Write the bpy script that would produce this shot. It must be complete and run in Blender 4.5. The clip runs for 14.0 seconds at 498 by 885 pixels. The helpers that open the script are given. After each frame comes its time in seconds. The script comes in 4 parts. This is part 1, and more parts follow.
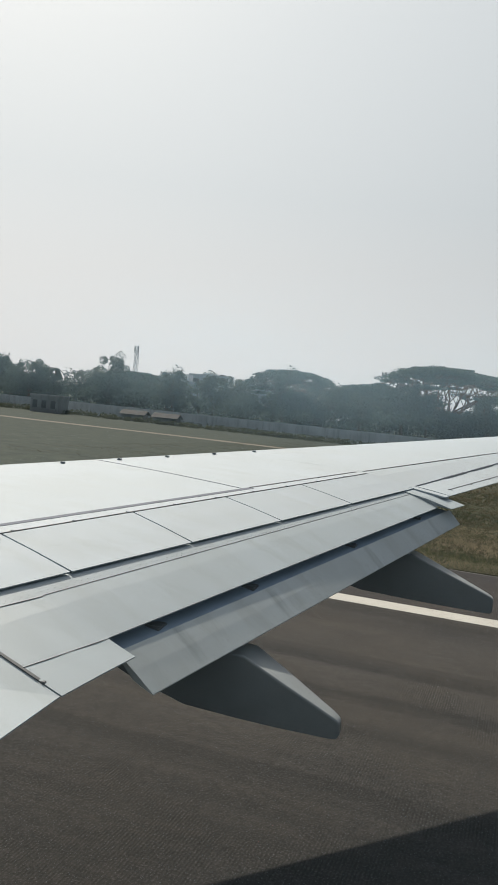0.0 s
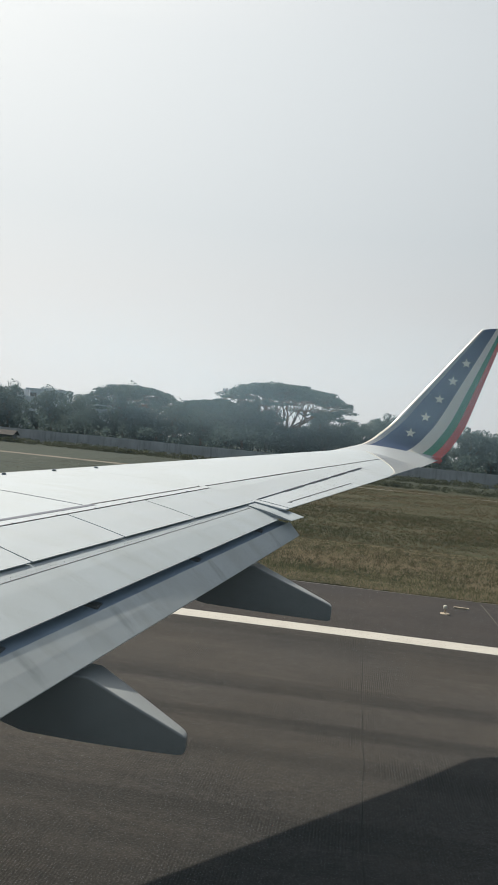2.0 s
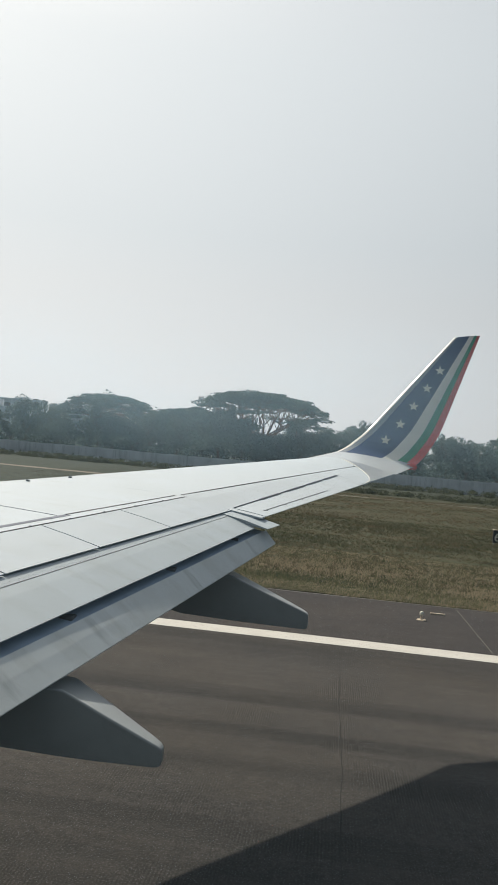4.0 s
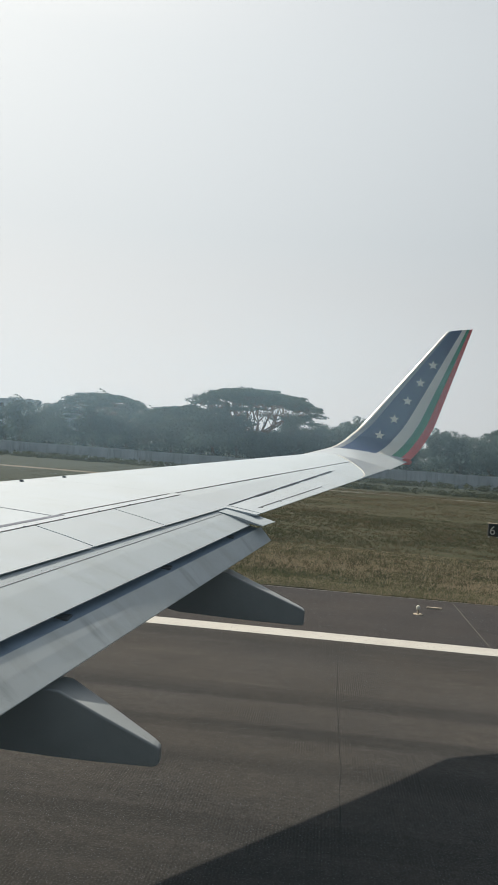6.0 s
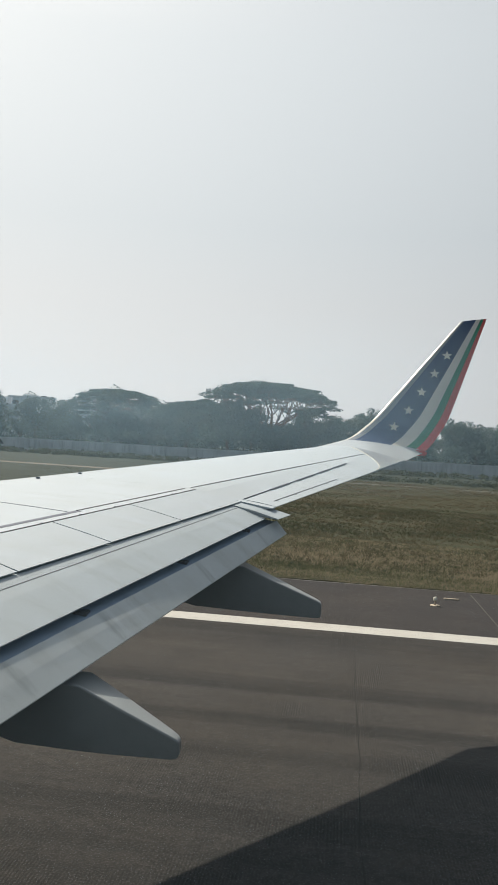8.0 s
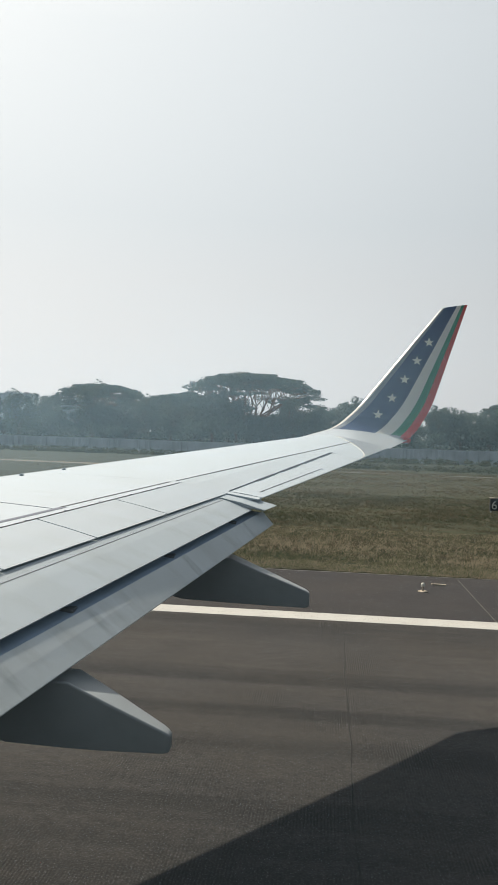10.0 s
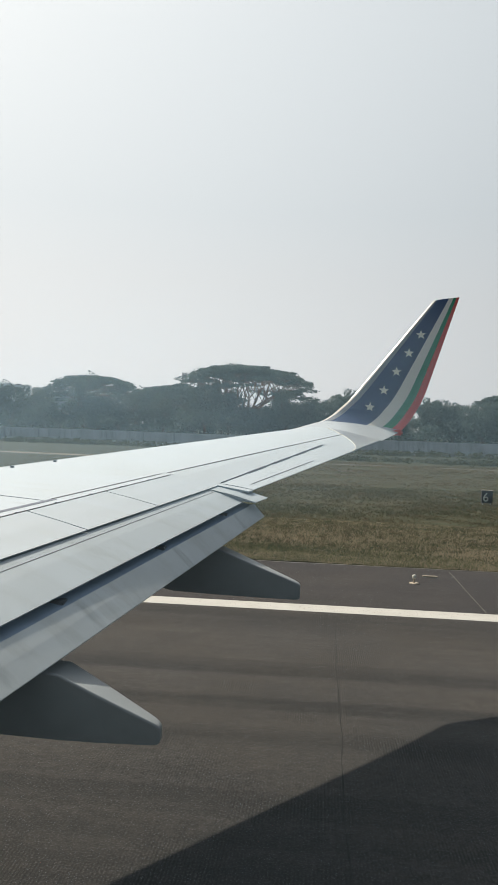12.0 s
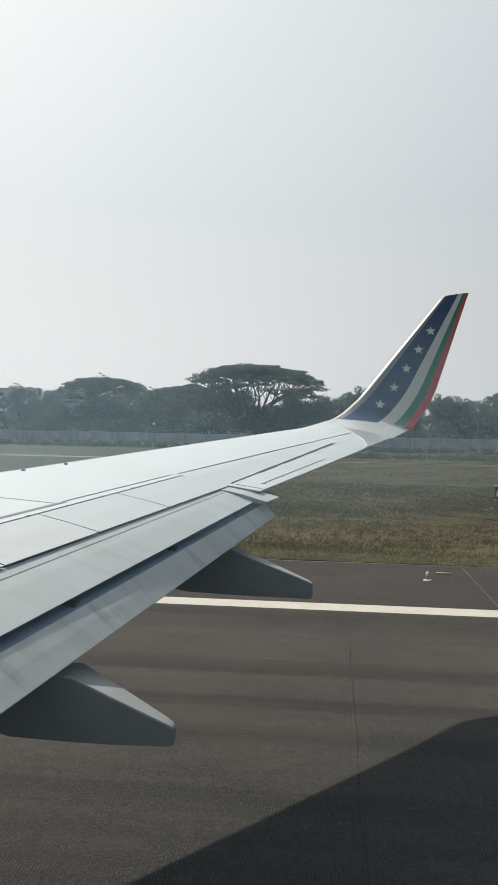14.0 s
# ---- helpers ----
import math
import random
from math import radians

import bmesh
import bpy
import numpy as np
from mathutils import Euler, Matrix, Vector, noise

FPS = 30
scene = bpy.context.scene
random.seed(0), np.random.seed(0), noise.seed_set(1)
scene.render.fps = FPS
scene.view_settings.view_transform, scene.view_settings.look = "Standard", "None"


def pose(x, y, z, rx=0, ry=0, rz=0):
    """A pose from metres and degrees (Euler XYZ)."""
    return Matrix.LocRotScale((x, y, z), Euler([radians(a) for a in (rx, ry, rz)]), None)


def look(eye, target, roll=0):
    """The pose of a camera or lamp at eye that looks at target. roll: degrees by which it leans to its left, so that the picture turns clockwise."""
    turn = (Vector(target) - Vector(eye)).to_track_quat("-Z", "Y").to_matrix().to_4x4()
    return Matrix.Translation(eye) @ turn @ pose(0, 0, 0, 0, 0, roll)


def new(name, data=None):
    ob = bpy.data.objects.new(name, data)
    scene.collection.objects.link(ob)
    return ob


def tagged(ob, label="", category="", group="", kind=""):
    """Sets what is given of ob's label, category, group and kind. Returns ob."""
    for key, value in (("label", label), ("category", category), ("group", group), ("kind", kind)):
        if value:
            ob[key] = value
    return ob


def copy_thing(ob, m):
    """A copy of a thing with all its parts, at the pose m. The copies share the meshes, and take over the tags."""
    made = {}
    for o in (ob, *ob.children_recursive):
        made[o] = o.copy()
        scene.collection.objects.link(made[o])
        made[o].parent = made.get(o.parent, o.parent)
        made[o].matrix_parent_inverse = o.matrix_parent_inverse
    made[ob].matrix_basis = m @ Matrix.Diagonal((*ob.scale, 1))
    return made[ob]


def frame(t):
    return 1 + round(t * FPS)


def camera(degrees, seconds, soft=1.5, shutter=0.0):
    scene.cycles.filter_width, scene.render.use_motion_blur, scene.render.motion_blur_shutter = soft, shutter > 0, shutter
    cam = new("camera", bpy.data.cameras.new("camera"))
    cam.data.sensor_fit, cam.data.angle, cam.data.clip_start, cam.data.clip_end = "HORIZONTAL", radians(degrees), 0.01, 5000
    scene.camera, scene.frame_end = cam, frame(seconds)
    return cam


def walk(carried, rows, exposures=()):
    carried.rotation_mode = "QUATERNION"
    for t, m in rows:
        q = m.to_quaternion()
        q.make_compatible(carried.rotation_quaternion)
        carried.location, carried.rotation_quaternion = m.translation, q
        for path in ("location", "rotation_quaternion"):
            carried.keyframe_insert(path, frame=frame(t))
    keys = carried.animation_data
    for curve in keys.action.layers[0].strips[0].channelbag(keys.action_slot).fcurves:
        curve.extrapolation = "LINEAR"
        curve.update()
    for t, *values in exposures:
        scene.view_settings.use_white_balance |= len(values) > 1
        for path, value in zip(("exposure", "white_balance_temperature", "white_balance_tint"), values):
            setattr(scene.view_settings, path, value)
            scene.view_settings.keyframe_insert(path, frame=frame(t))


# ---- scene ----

# x runs aft along the runway, y outboard over the wing, z up; the camera sits at a cabin window over the trailing edge
cam = camera(35.0, 14.0, soft=1.5)
PATH = [      # seconds, eye, yaw, pitch, roll
    (0, -0.003, -0.012, 4.098, 19.35, -2.20, -5.72),
    (0.5, -0.002, -0.008, 4.099, 19.41, -1.69, -6.36),
    (1, -0.003, -0.011, 4.099, 17.18, -1.56, -6.68),
    (1.5, -0.028, -0.033, 4.095, 8.98, -0.40, -6.57),
    (2, -0.010, -0.028, 4.095, 7.87, 0.03, -5.48),
    (2.5, -0.019, -0.027, 4.095, 6.24, 0.46, -5.63),
    (3, -0.022, -0.020, 4.096, 5.54, 1.19, -5.25),
    (3.5, -0.010, -0.015, 4.097, 6.07, 0.97, -5.24),
    (6, 0.002, 0.004, 4.099, 5.76, 0.59, -4.22),
    (6.5, -0.000, -0.000, 4.100, 6.18, 0.52, -4.22),
    (7, 0.001, -0.004, 4.099, 6.30, 0.11, -4.18),
    (7.5, 0.014, 0.018, 4.099, 6.83, 0.02, -3.97),
    (8, 0.002, -0.006, 4.101, 6.80, 0.06, -3.34),
    (10.5, 0.015, 0.017, 4.103, 5.66, -0.62, -1.83),
    (11, 0.020, 0.015, 4.102, 5.52, -0.66, -2.04),
    (11.5, 0.020, 0.025, 4.103, 5.43, -0.94, -2.19),
    (12, 0.022, 0.023, 4.105, 5.18, -1.09, -2.00),
    (12.5, 0.039, 0.038, 4.104, 5.29, -1.11, -1.63),
    (13, 0.028, 0.038, 4.106, 5.10, -1.00, -1.47),
    (13.5, 0.025, 0.031, 4.103, 5.48, -1.01, -1.59),
    (14, 0.034, 0.032, 4.107, 5.98, -1.15, -1.05),
]
walk(cam, [(t, pose(ex, ey, ez, 90 + p, r, y)) for t, ex, ey, ez, y, p, r in PATH], [(0.0, 0.12), (1.0, 0.14), (2.0, 0.26), (8.0, 0.26), (10.5, 0.34), (14.0, 0.30)])

# ---- light ----
SUN_K = (0.73, -0.76)          # drift of a shadow per metre of height
sun_dir = Vector((-SUN_K[0], -SUN_K[1], 1.0)).normalized()
sun_elev = math.asin(sun_dir.z)
world = bpy.data.worlds.new("hazy_sky")
scene.world = world
world.use_nodes = True
wn, wl = world.node_tree.nodes, world.node_tree.links
wn.clear()
sky = wn.new("ShaderNodeTexSky")
sky.sky_type = "NISHITA"
sky.sun_disc = False
sky.sun_elevation = sun_elev
sky.sun_rotation = math.atan2(sun_dir.x, sun_dir.y)
sky.air_density, sky.dust_density, sky.ozone_density = 1.0, 9.0, 1.0
veil = wn.new("ShaderNodeMix")
veil.data_type = "RGBA"
# the haze is brightest round the sun and fades away from it
coord = wn.new("ShaderNodeTexCoord")
# thick haze low down, thinner and bluer overhead
height = wn.new("ShaderNodeSeparateXYZ")
wl.new(coord.outputs["Generated"], height.inputs["Vector"])
thin = wn.new("ShaderNodeMapRange")
for key, value in (("From Min", 0.45), ("From Max", 0.95), ("To Min", 0.92), ("To Max", 0.3)):
    thin.inputs[key].default_value = value
wl.new(height.outputs["Z"], thin.inputs["Value"])
wl.new(thin.outputs["Result"], veil.inputs["Factor"])
toward = wn.new("ShaderNodeVectorMath")
toward.operation = "DOT_PRODUCT"
toward.inputs[1].default_value = sun_dir
wl.new(coord.outputs["Generated"], toward.inputs[0])
fade = wn.new("ShaderNodeMapRange")
for key, value in (("From Min", -0.2), ("From Max", 1.0)):
    fade.inputs[key].default_value = value
wl.new(toward.outputs["Value"], fade.inputs["Value"])
glow = wn.new("ShaderNodeMix")
glow.data_type = "RGBA"
glow.inputs["A"].default_value = (0.7, 1.1, 1.5, 1)
glow.inputs["B"].default_value = (9.1, 9.5, 9.65, 1)
wl.new(fade.outputs["Result"], glow.inputs["Factor"])
# the lowest haze is paler and warmer than the sky above it
low = wn.new("ShaderNodeMapRange")
for key, value in (("From Min", 0.0), ("From Max", 0.26), ("To Min", 1.0), ("To Max", 0.0)):
    low.inputs[key].default_value = value
wl.new(height.outputs["Z"], low.inputs["Value"])
pale = wn.new("ShaderNodeMix")
pale.data_type, pale.blend_type = "RGBA", "MULTIPLY"
pale.inputs["B"].default_value = (1.29, 1.19, 1.14, 1)
wl.new(low.outputs["Result"], pale.inputs["Factor"])
wl.new(glow.outputs["Result"], pale.inputs["A"])
wl.new(pale.outputs["Result"], veil.inputs["B"])
back = wn.new("ShaderNodeBackground")
back.inputs["Strength"].default_value = 0.081
wout = wn.new("ShaderNodeOutputWorld")
wl.new(sky.outputs["Color"], veil.inputs["A"])
wl.new(veil.outputs["Result"], back.inputs["Color"])
wl.new(back.outputs["Background"], wout.inputs["Surface"])
sun = new("sun", bpy.data.lights.new("sun", "SUN"))
sun.data.energy, sun.data.angle, sun.data.color = 5.0, radians(0.6), (1.0, 0.91, 0.79)
sun.matrix_world = look(sun_dir * 60, (0, 0, 0))


# ---- materials ----
class Nodes:
    """Short hand for building one node material."""

    def __init__(self, name):
        self.mat = bpy.data.materials.new(name)
        self.mat.use_nodes = True
        self.nt = self.mat.node_tree
        self.bsdf = self.nt.nodes["Principled BSDF"]
        self.geo = self.nt.nodes.new("ShaderNodeNewGeometry")

    def put(self, kind, **sockets):
        n = self.nt.nodes.new(kind)
        for k, v in sockets.items():
            self.to(n.inputs[k.replace("_", " ")], v)
        return n

    def to(self, socket, v):
        if isinstance(v, bpy.types.NodeSocket):
            self.nt.links.new(v, socket)
        else:
            socket.default_value = v

    def place(self, scale=(1, 1, 1), rot=(0, 0, 0), obj=False):
        tc = self.nt.nodes.new("ShaderNodeTexCoord")
        return self.put("ShaderNodeMapping", Vector=tc.outputs["Object"] if obj else self.geo.outputs["Position"], Scale=scale, Rotation=rot).outputs[0]

    def noise(self, at, scale, detail=4.0, rough=0.55):
        return self.put("ShaderNodeTexNoise", Vector=at, Scale=scale, Detail=detail, Roughness=rough).outputs["Fac"]

    def ramp(self, fac, *stops):
        n = self.put("ShaderNodeValToRGB", Fac=fac)
        el = n.color_ramp.elements
        el[0].position, el[1].position = stops[0][0], stops[-1][0]
        for p, c in stops[1:-1]:
            el.new(p)
        for e, (p, c) in zip(el, stops):
            e.color = (c, c, c, 1) if isinstance(c, (int, float)) else (*c, 1)
        return n.outputs["Color"]

    def mix(self, fac, a, b, how="MIX"):
        n = self.nt.nodes.new("ShaderNodeMix")
        n.data_type, n.blend_type = "RGBA", how
        for k, v in (("Factor", fac), ("A", a), ("B", b)):
            if isinstance(v, tuple) and len(v) == 3:
                v = (*v, 1)
            self.to(n.inputs[k], v)
        return n.outputs["Result"]

    def bump(self, height, strength, distance):
        n = self.put("ShaderNodeBump", Height=height, Strength=strength, Distance=distance)
        self.nt.links.new(n.outputs[0], self.bsdf.inputs["Normal"])

    def set(self, **kw):
        for k, v in kw.items():
            k = k.replace("_", " ")
            if isinstance(v, tuple) and len(v) == 3:
                v = (*v, 1)
            self.to(self.bsdf.inputs[k], v)
        return self.mat


def paint(name, colour, dirt=0.12, rough=0.35, streak=True, coat=0.0, gloss=0.22, stains=()):
    n = Nodes(name)
    p = n.place((1, 1, 1))
    blot = n.ramp(n.noise(p, 1.7, 5), (0.38, 0.0), (0.75, 1.0))
    run = n.ramp(n.noise(n.place((0.7, 3.2, 1), (0, 0, -0.3)), 1.9, 6, 0.65), (0.45, 0.0), (0.8, 1.0))
    dark = tuple(c * (1 - 2.2 * dirt) * k for c, k in zip(colour, (1.0, 0.98, 0.94)))
    c = n.mix(blot, colour, tuple(a * 0.55 + b * 0.45 for a, b in zip(colour, dark)))
    if streak:
        c = n.mix(run, c, dark)
    for sx, sy in stains:                 # oily smudges behind hinges
        spot = n.put("ShaderNodeTexGradient", Vector=n.put("ShaderNodeMapping", Vector=n.geo.outputs["Position"], Location=(-sx * 5.5, -sy * 14, 0), Scale=(5.5, 14, 0)).outputs[0])
        spot.gradient_type = "SPHERICAL"
        rubbed = n.mix(1.0, n.ramp(spot.outputs["Fac"], (0.05, 0.0), (0.7, 0.38)), n.ramp(n.noise(n.place((4, 22, 4)), 1.0, 4), (0.35, 0.2), (0.62, 1.0)), "MULTIPLY")
        c = n.mix(rubbed, c, tuple(k * 0.35 for k in colour))
    r = n.ramp(n.noise(p, 6.0, 4), (0.3, rough * 0.95), (0.7, min(1, rough * 1.06)))
    return n.set(Base_Color=c, Roughness=r, Coat_Weight=coat, Coat_Roughness=0.15, Specular_IOR_Level=gloss)


def asphalt(name, base, streaks):
    n = Nodes(name)
    p = n.place()
    fine = n.noise(p, 16, 8, 0.85)
    coarse = n.noise(p, 0.35, 5)
    c = n.mix(n.ramp(fine, (0.41, 0.0), (0.6, 1.0)), tuple(b * 0.55 for b in base), tuple(b * 1.55 for b in base))
    c = n.mix(n.ramp(coarse, (0.35, 0.0), (0.7, 0.75)), c, tuple(b * k for b, k in zip(base, (1.4, 1.27, 1.08))))
    lanes = n.ramp(n.noise(n.place((0.012, 0.9, 1)), 1.0, 5, 0.6), (0.48, 0.0), (0.66, 1.0))
    c = n.mix(n.mix(lanes, (0, 0, 0), (streaks,) * 3), c, tuple(b * 0.35 for b in base))
    scuff = n.ramp(n.noise(n.place((0.15, 2.5, 1)), 1.3, 5), (0.55, 0.0), (0.75, 0.35))
    c = n.mix(scuff, c, tuple(b * 1.5 for b in base))
    grain = n.noise(p, 5.5, 6, 0.8)
    c = n.mix(n.ramp(grain, (0.40, 0.0), (0.62, 0.5)), c, tuple(b * 0.45 for b in base))
    smear = n.ramp(n.noise(n.place((0.05, 3.4, 1)), 1.0, 6, 0.7), (0.36, 0.0), (0.66, 0.5))
    c = n.mix(smear, c, tuple(b * k for b, k in zip(base, (0.72, 0.71, 0.72))))
    speck = n.ramp(n.noise(p, 42, 3, 0.7), (0.52, 0.0), (0.7, 0.7))
    c = n.mix(speck, c, tuple(b * 2.6 for b in base))
    # rubber laid down in long lanes by landing wheels
    lane_y = n.put("ShaderNodeMath", Value=n.put("ShaderNodeSeparateXYZ", Vector=n.geo.outputs["Position"]).outputs["Y"])
    lane_y.operation = "MULTIPLY_ADD"
    lane_y.inputs[1].default_value, lane_y.inputs[2].default_value = 0.05, 0.0
    wob = n.put("ShaderNodeMath", Value=n.noise(n.place((0.03, 0.6, 1)), 1.0, 4))
    wob.operation = "MULTIPLY_ADD"
    wob.inputs[1].default_value = 0.012
    n.to(wob.inputs[2], lane_y.outputs[0])
    rubber = n.ramp(wob.outputs[0], (0.30, 0.95), (0.42, 0.8), (0.53, 0.3), (0.574, 0.1), (0.582, 0.95), (0.597, 0.95), (0.606, 0.06), (0.655, 0.05), (0.664, 0.95), (0.68, 0.95), (0.69, 0.0), (0.79, 0.0), (0.82, 0.7), (0.86, 0.6), (0.90, 0.1))
    rubber = n.mix(1.0, rubber, n.ramp(n.noise(n.place((0.05, 1.2, 1)), 1.0, 5, 0.65), (0.3, 0.55), (0.6, 1.0)), "MULTIPLY")
    c = n.mix(rubber, c, (0.60, 0.61, 0.63), "MULTIPLY")
    groove = n.put("ShaderNodeTexWave", Vector=n.place((1, 0.04, 1)), Scale=8.6, Distortion=2.6, Detail=3.0).outputs["Fac"]
    worn = n.ramp(n.noise(p, 0.55, 5, 0.65), (0.42, 0.1), (0.62, 1.0))
    cutmark = n.mix(1.0, n.ramp(groove, (0.3, 0.36), (0.62, 0.0)), worn, "MULTIPLY")
    c = n.mix(cutmark, c, (0.2, 0.2, 0.2), "MULTIPLY")
    n.bump(n.mix(0.3, fine, grain), 0.6, 0.015)
    return n.set(Base_Color=c, Roughness=0.92, Specular_IOR_Level=0.06)


def ground_earth():
    n = Nodes("grassland")
    p = n.place()
    big = n.noise(p, 0.06, 5)
    mid = n.noise(p, 0.6, 6, 0.65)
    fine = n.noise(p, 9, 6, 0.7)
    c = n.mix(n.ramp(big, (0.38, 0.0), (0.62, 1.0)), (0.036, 0.038, 0.019), (0.056, 0.049, 0.028))
    c = n.mix(n.ramp(mid, (0.4, 0.0), (0.62, 0.85)), c, (0.029, 0.038, 0.016))
    c = n.mix(n.ramp(fine, (0.45, 0.0), (0.75, 0.6)), c, (0.080, 0.068, 0.041))
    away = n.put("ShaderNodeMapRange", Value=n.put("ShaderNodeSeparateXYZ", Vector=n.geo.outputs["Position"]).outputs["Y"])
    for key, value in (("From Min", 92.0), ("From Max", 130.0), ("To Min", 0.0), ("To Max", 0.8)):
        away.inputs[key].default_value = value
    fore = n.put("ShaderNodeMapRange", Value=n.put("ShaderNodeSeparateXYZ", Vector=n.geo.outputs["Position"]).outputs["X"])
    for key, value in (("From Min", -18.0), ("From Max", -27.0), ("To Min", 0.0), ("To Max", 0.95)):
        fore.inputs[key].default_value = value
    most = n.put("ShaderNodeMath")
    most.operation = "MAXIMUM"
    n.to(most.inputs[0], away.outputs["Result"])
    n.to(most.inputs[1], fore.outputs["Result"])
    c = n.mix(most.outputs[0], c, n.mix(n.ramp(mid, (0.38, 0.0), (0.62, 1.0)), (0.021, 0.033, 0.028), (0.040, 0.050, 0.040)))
    n.bump(n.mix(0.5, mid, fine), 0.3, 0.06)
    return n.set(Base_Color=c, Roughness=0.95, Specular_IOR_Level=0.1)


def blades(name, green, straw, bias):
    n = Nodes(name)
    patch = n.mix(0.5, n.noise(n.place((0.8, 1.3, 1)), 0.55, 6, 0.75), n.noise(n.place((0.6, 1.6, 1)), 0.13, 4, 0.6))
    own = n.geo.outputs["Random Per Island"]
    m = n.put("ShaderNodeMath")
    m.operation = "ADD"
    n.to(m.inputs[0], patch)
    m2 = n.put("ShaderNodeMath")
    m2.operation = "MULTIPLY"
    n.to(m2.inputs[0], own)
    m2.inputs[1].default_value = 0.22
    n.to(m.inputs[1], m2.outputs[0])
    c = n.mix(n.ramp(m.outputs[0], (bias - 0.09, 0.0), (bias + 0.09, 1.0)), green, straw)
    trans = n.put("ShaderNodeBsdfTranslucent", Color=c)
    both = n.put("ShaderNodeMixShader", Fac=0.45)
    n.nt.links.new(n.bsdf.outputs[0], both.inputs[1])
    n.nt.links.new(trans.outputs[0], both.inputs[2])
    n.nt.links.new(both.outputs[0], n.nt.nodes["Material Output"].inputs["Surface"])
    return n.set(Base_Color=c, Roughness=0.9, Specular_IOR_Level=0.1)


def foliage(name, dark, light):
    n = Nodes(name)
    c = n.mix(n.geo.outputs["Random Per Island"], dark, light)
    c = n.mix(n.ramp(n.noise(n.place(), 0.25, 3), (0.35, 0.0), (0.7, 0.6)), c, tuple(k * 0.7 for k in dark))
    trans = n.put("ShaderNodeBsdfTranslucent", Color=n.mix(0.5, c, light))
    both = n.put("ShaderNodeMixShader", Fac=0.42)
    n.nt.links.new(n.bsdf.outputs[0], both.inputs[1])
    n.nt.links.new(trans.outputs[0], both.inputs[2])
    n.nt.links.new(both.outputs[0], n.nt.nodes["Material Output"].inputs["Surface"])
    return n.set(Base_Color=c, Roughness=0.75, Specular_IOR_Level=0.12)


def rough_stone(name, colour, scale=1.0, var=0.35, rough=0.9):
    n = Nodes(name)
    p = n.place()
    c = n.mix(n.ramp(n.noise(p, 0.5 * scale, 5), (0.35, 0.0), (0.7, 1.0)), colour, tuple(k * (1 - var) for k in colour))
    drip = n.ramp(n.noise(n.place((3, 3, 0.25)), 0.8 * scale, 5), (0.5, 0.0), (0.75, 0.7))
    c = n.mix(drip, c, tuple(k * 0.45 for k in colour))
    n.bump(n.noise(p, 12 * scale, 5), 0.4, 0.02)
    return n.set(Base_Color=c, Roughness=rough, Specular_IOR_Level=0.12)


M_WING = paint("wing_paint", (0.424, 0.478, 0.520), 0.04, 0.72, gloss=0.11)
M_FLAP = paint("flap_paint", (0.374, 0.432, 0.468), 0.07, 0.5, gloss=0.3)
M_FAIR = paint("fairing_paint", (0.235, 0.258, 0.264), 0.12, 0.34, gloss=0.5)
M_HULL = paint("hull_paint", (0.25, 0.275, 0.285), 0.12, 0.42)
M_AFT = paint("aft_flap_paint", (0.525, 0.575, 0.580), 0.09, 0.5, stains=[(0.274 * y - 3.072 + 0.13, y + 0.02) for y in (4.3, 5.25, 6.7, 8.05)])
M_SEAL = paint("pale_sealant", (0.165, 0.18, 0.215), 0.1, 0.75, gloss=0.05)
M_COVE = paint("cove_metal", (0.16, 0.19, 0.22), 0.2, 0.5)
# blue puts the shade under the main flap into the vane's colour
M_VANE = paint("vane_shade_blue", (0.25, 0.335, 0.43), 0.08, 0.5)
M_GAPDARK = paint("gap_dark", (0.035, 0.05, 0.07), 0.1, 0.6)
M_SEAM = paint("sealant", (0.10, 0.105, 0.11), 0.1, 0.6, False)
M_BLUE = paint("blue_paint", (0.021, 0.046, 0.125), 0.06, 0.35, False, 0.2)
M_WHITE = paint("white_paint", (0.68, 0.66, 0.575), 0.05, 0.3, False, 0.3)
M_GREEN = paint("green_paint", (0.018, 0.205, 0.095), 0.05, 0.3, False, 0.4)
M_RED = paint("red_paint", (0.60, 0.065, 0.05), 0.05, 0.3, False, 0.4)
M_TIPGREY = paint("tip_gloss_paint", (0.43, 0.465, 0.485), 0.04, 0.3, False, 0.7, 0.4)
M_TIPGREY.node_tree.nodes["Principled BSDF"].inputs["Coat Roughness"].default_value = 0.03
# flat grey that paints the shading of the rounded leading edge
M_EDGEGREY = paint("edge_rounding_grey", (0.20, 0.215, 0.235), 0.05, 0.3, False, 0.3)
M_RIVET = paint("rivet_heads", (0.275, 0.30, 0.315), 0.1, 0.5, False)
M_TYRE = paint("tyre_rubber", (0.02, 0.02, 0.02), 0.1, 0.8, False)
M_STEEL = paint("gear_steel", (0.35, 0.36, 0.37), 0.1, 0.4, False)
M_RUNWAY = asphalt("runway_asphalt", (0.0480, 0.0455, 0.0424), 0.65)
M_SHOULDER = asphalt("shoulder_asphalt", (0.0400, 0.0374, 0.0368), 0.3)
M_LINE = paint("line_paint", (0.395, 0.39, 0.36), 0.1, 0.85, False)
M_MARK = rough_stone("marker_paint", (0.46, 0.39, 0.30), 3.0, 0.2, 0.7)
M_JOINT = rough_stone("joint_sealant", (0.085, 0.078, 0.07), 3.0, 0.4)
M_GRIT = rough_stone("pale_grit", (0.16, 0.15, 0.135), 3.0, 0.5)
M_CRACK = rough_stone("crack_filler", (0.024, 0.022, 0.020), 3.0, 0.4)
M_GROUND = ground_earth()
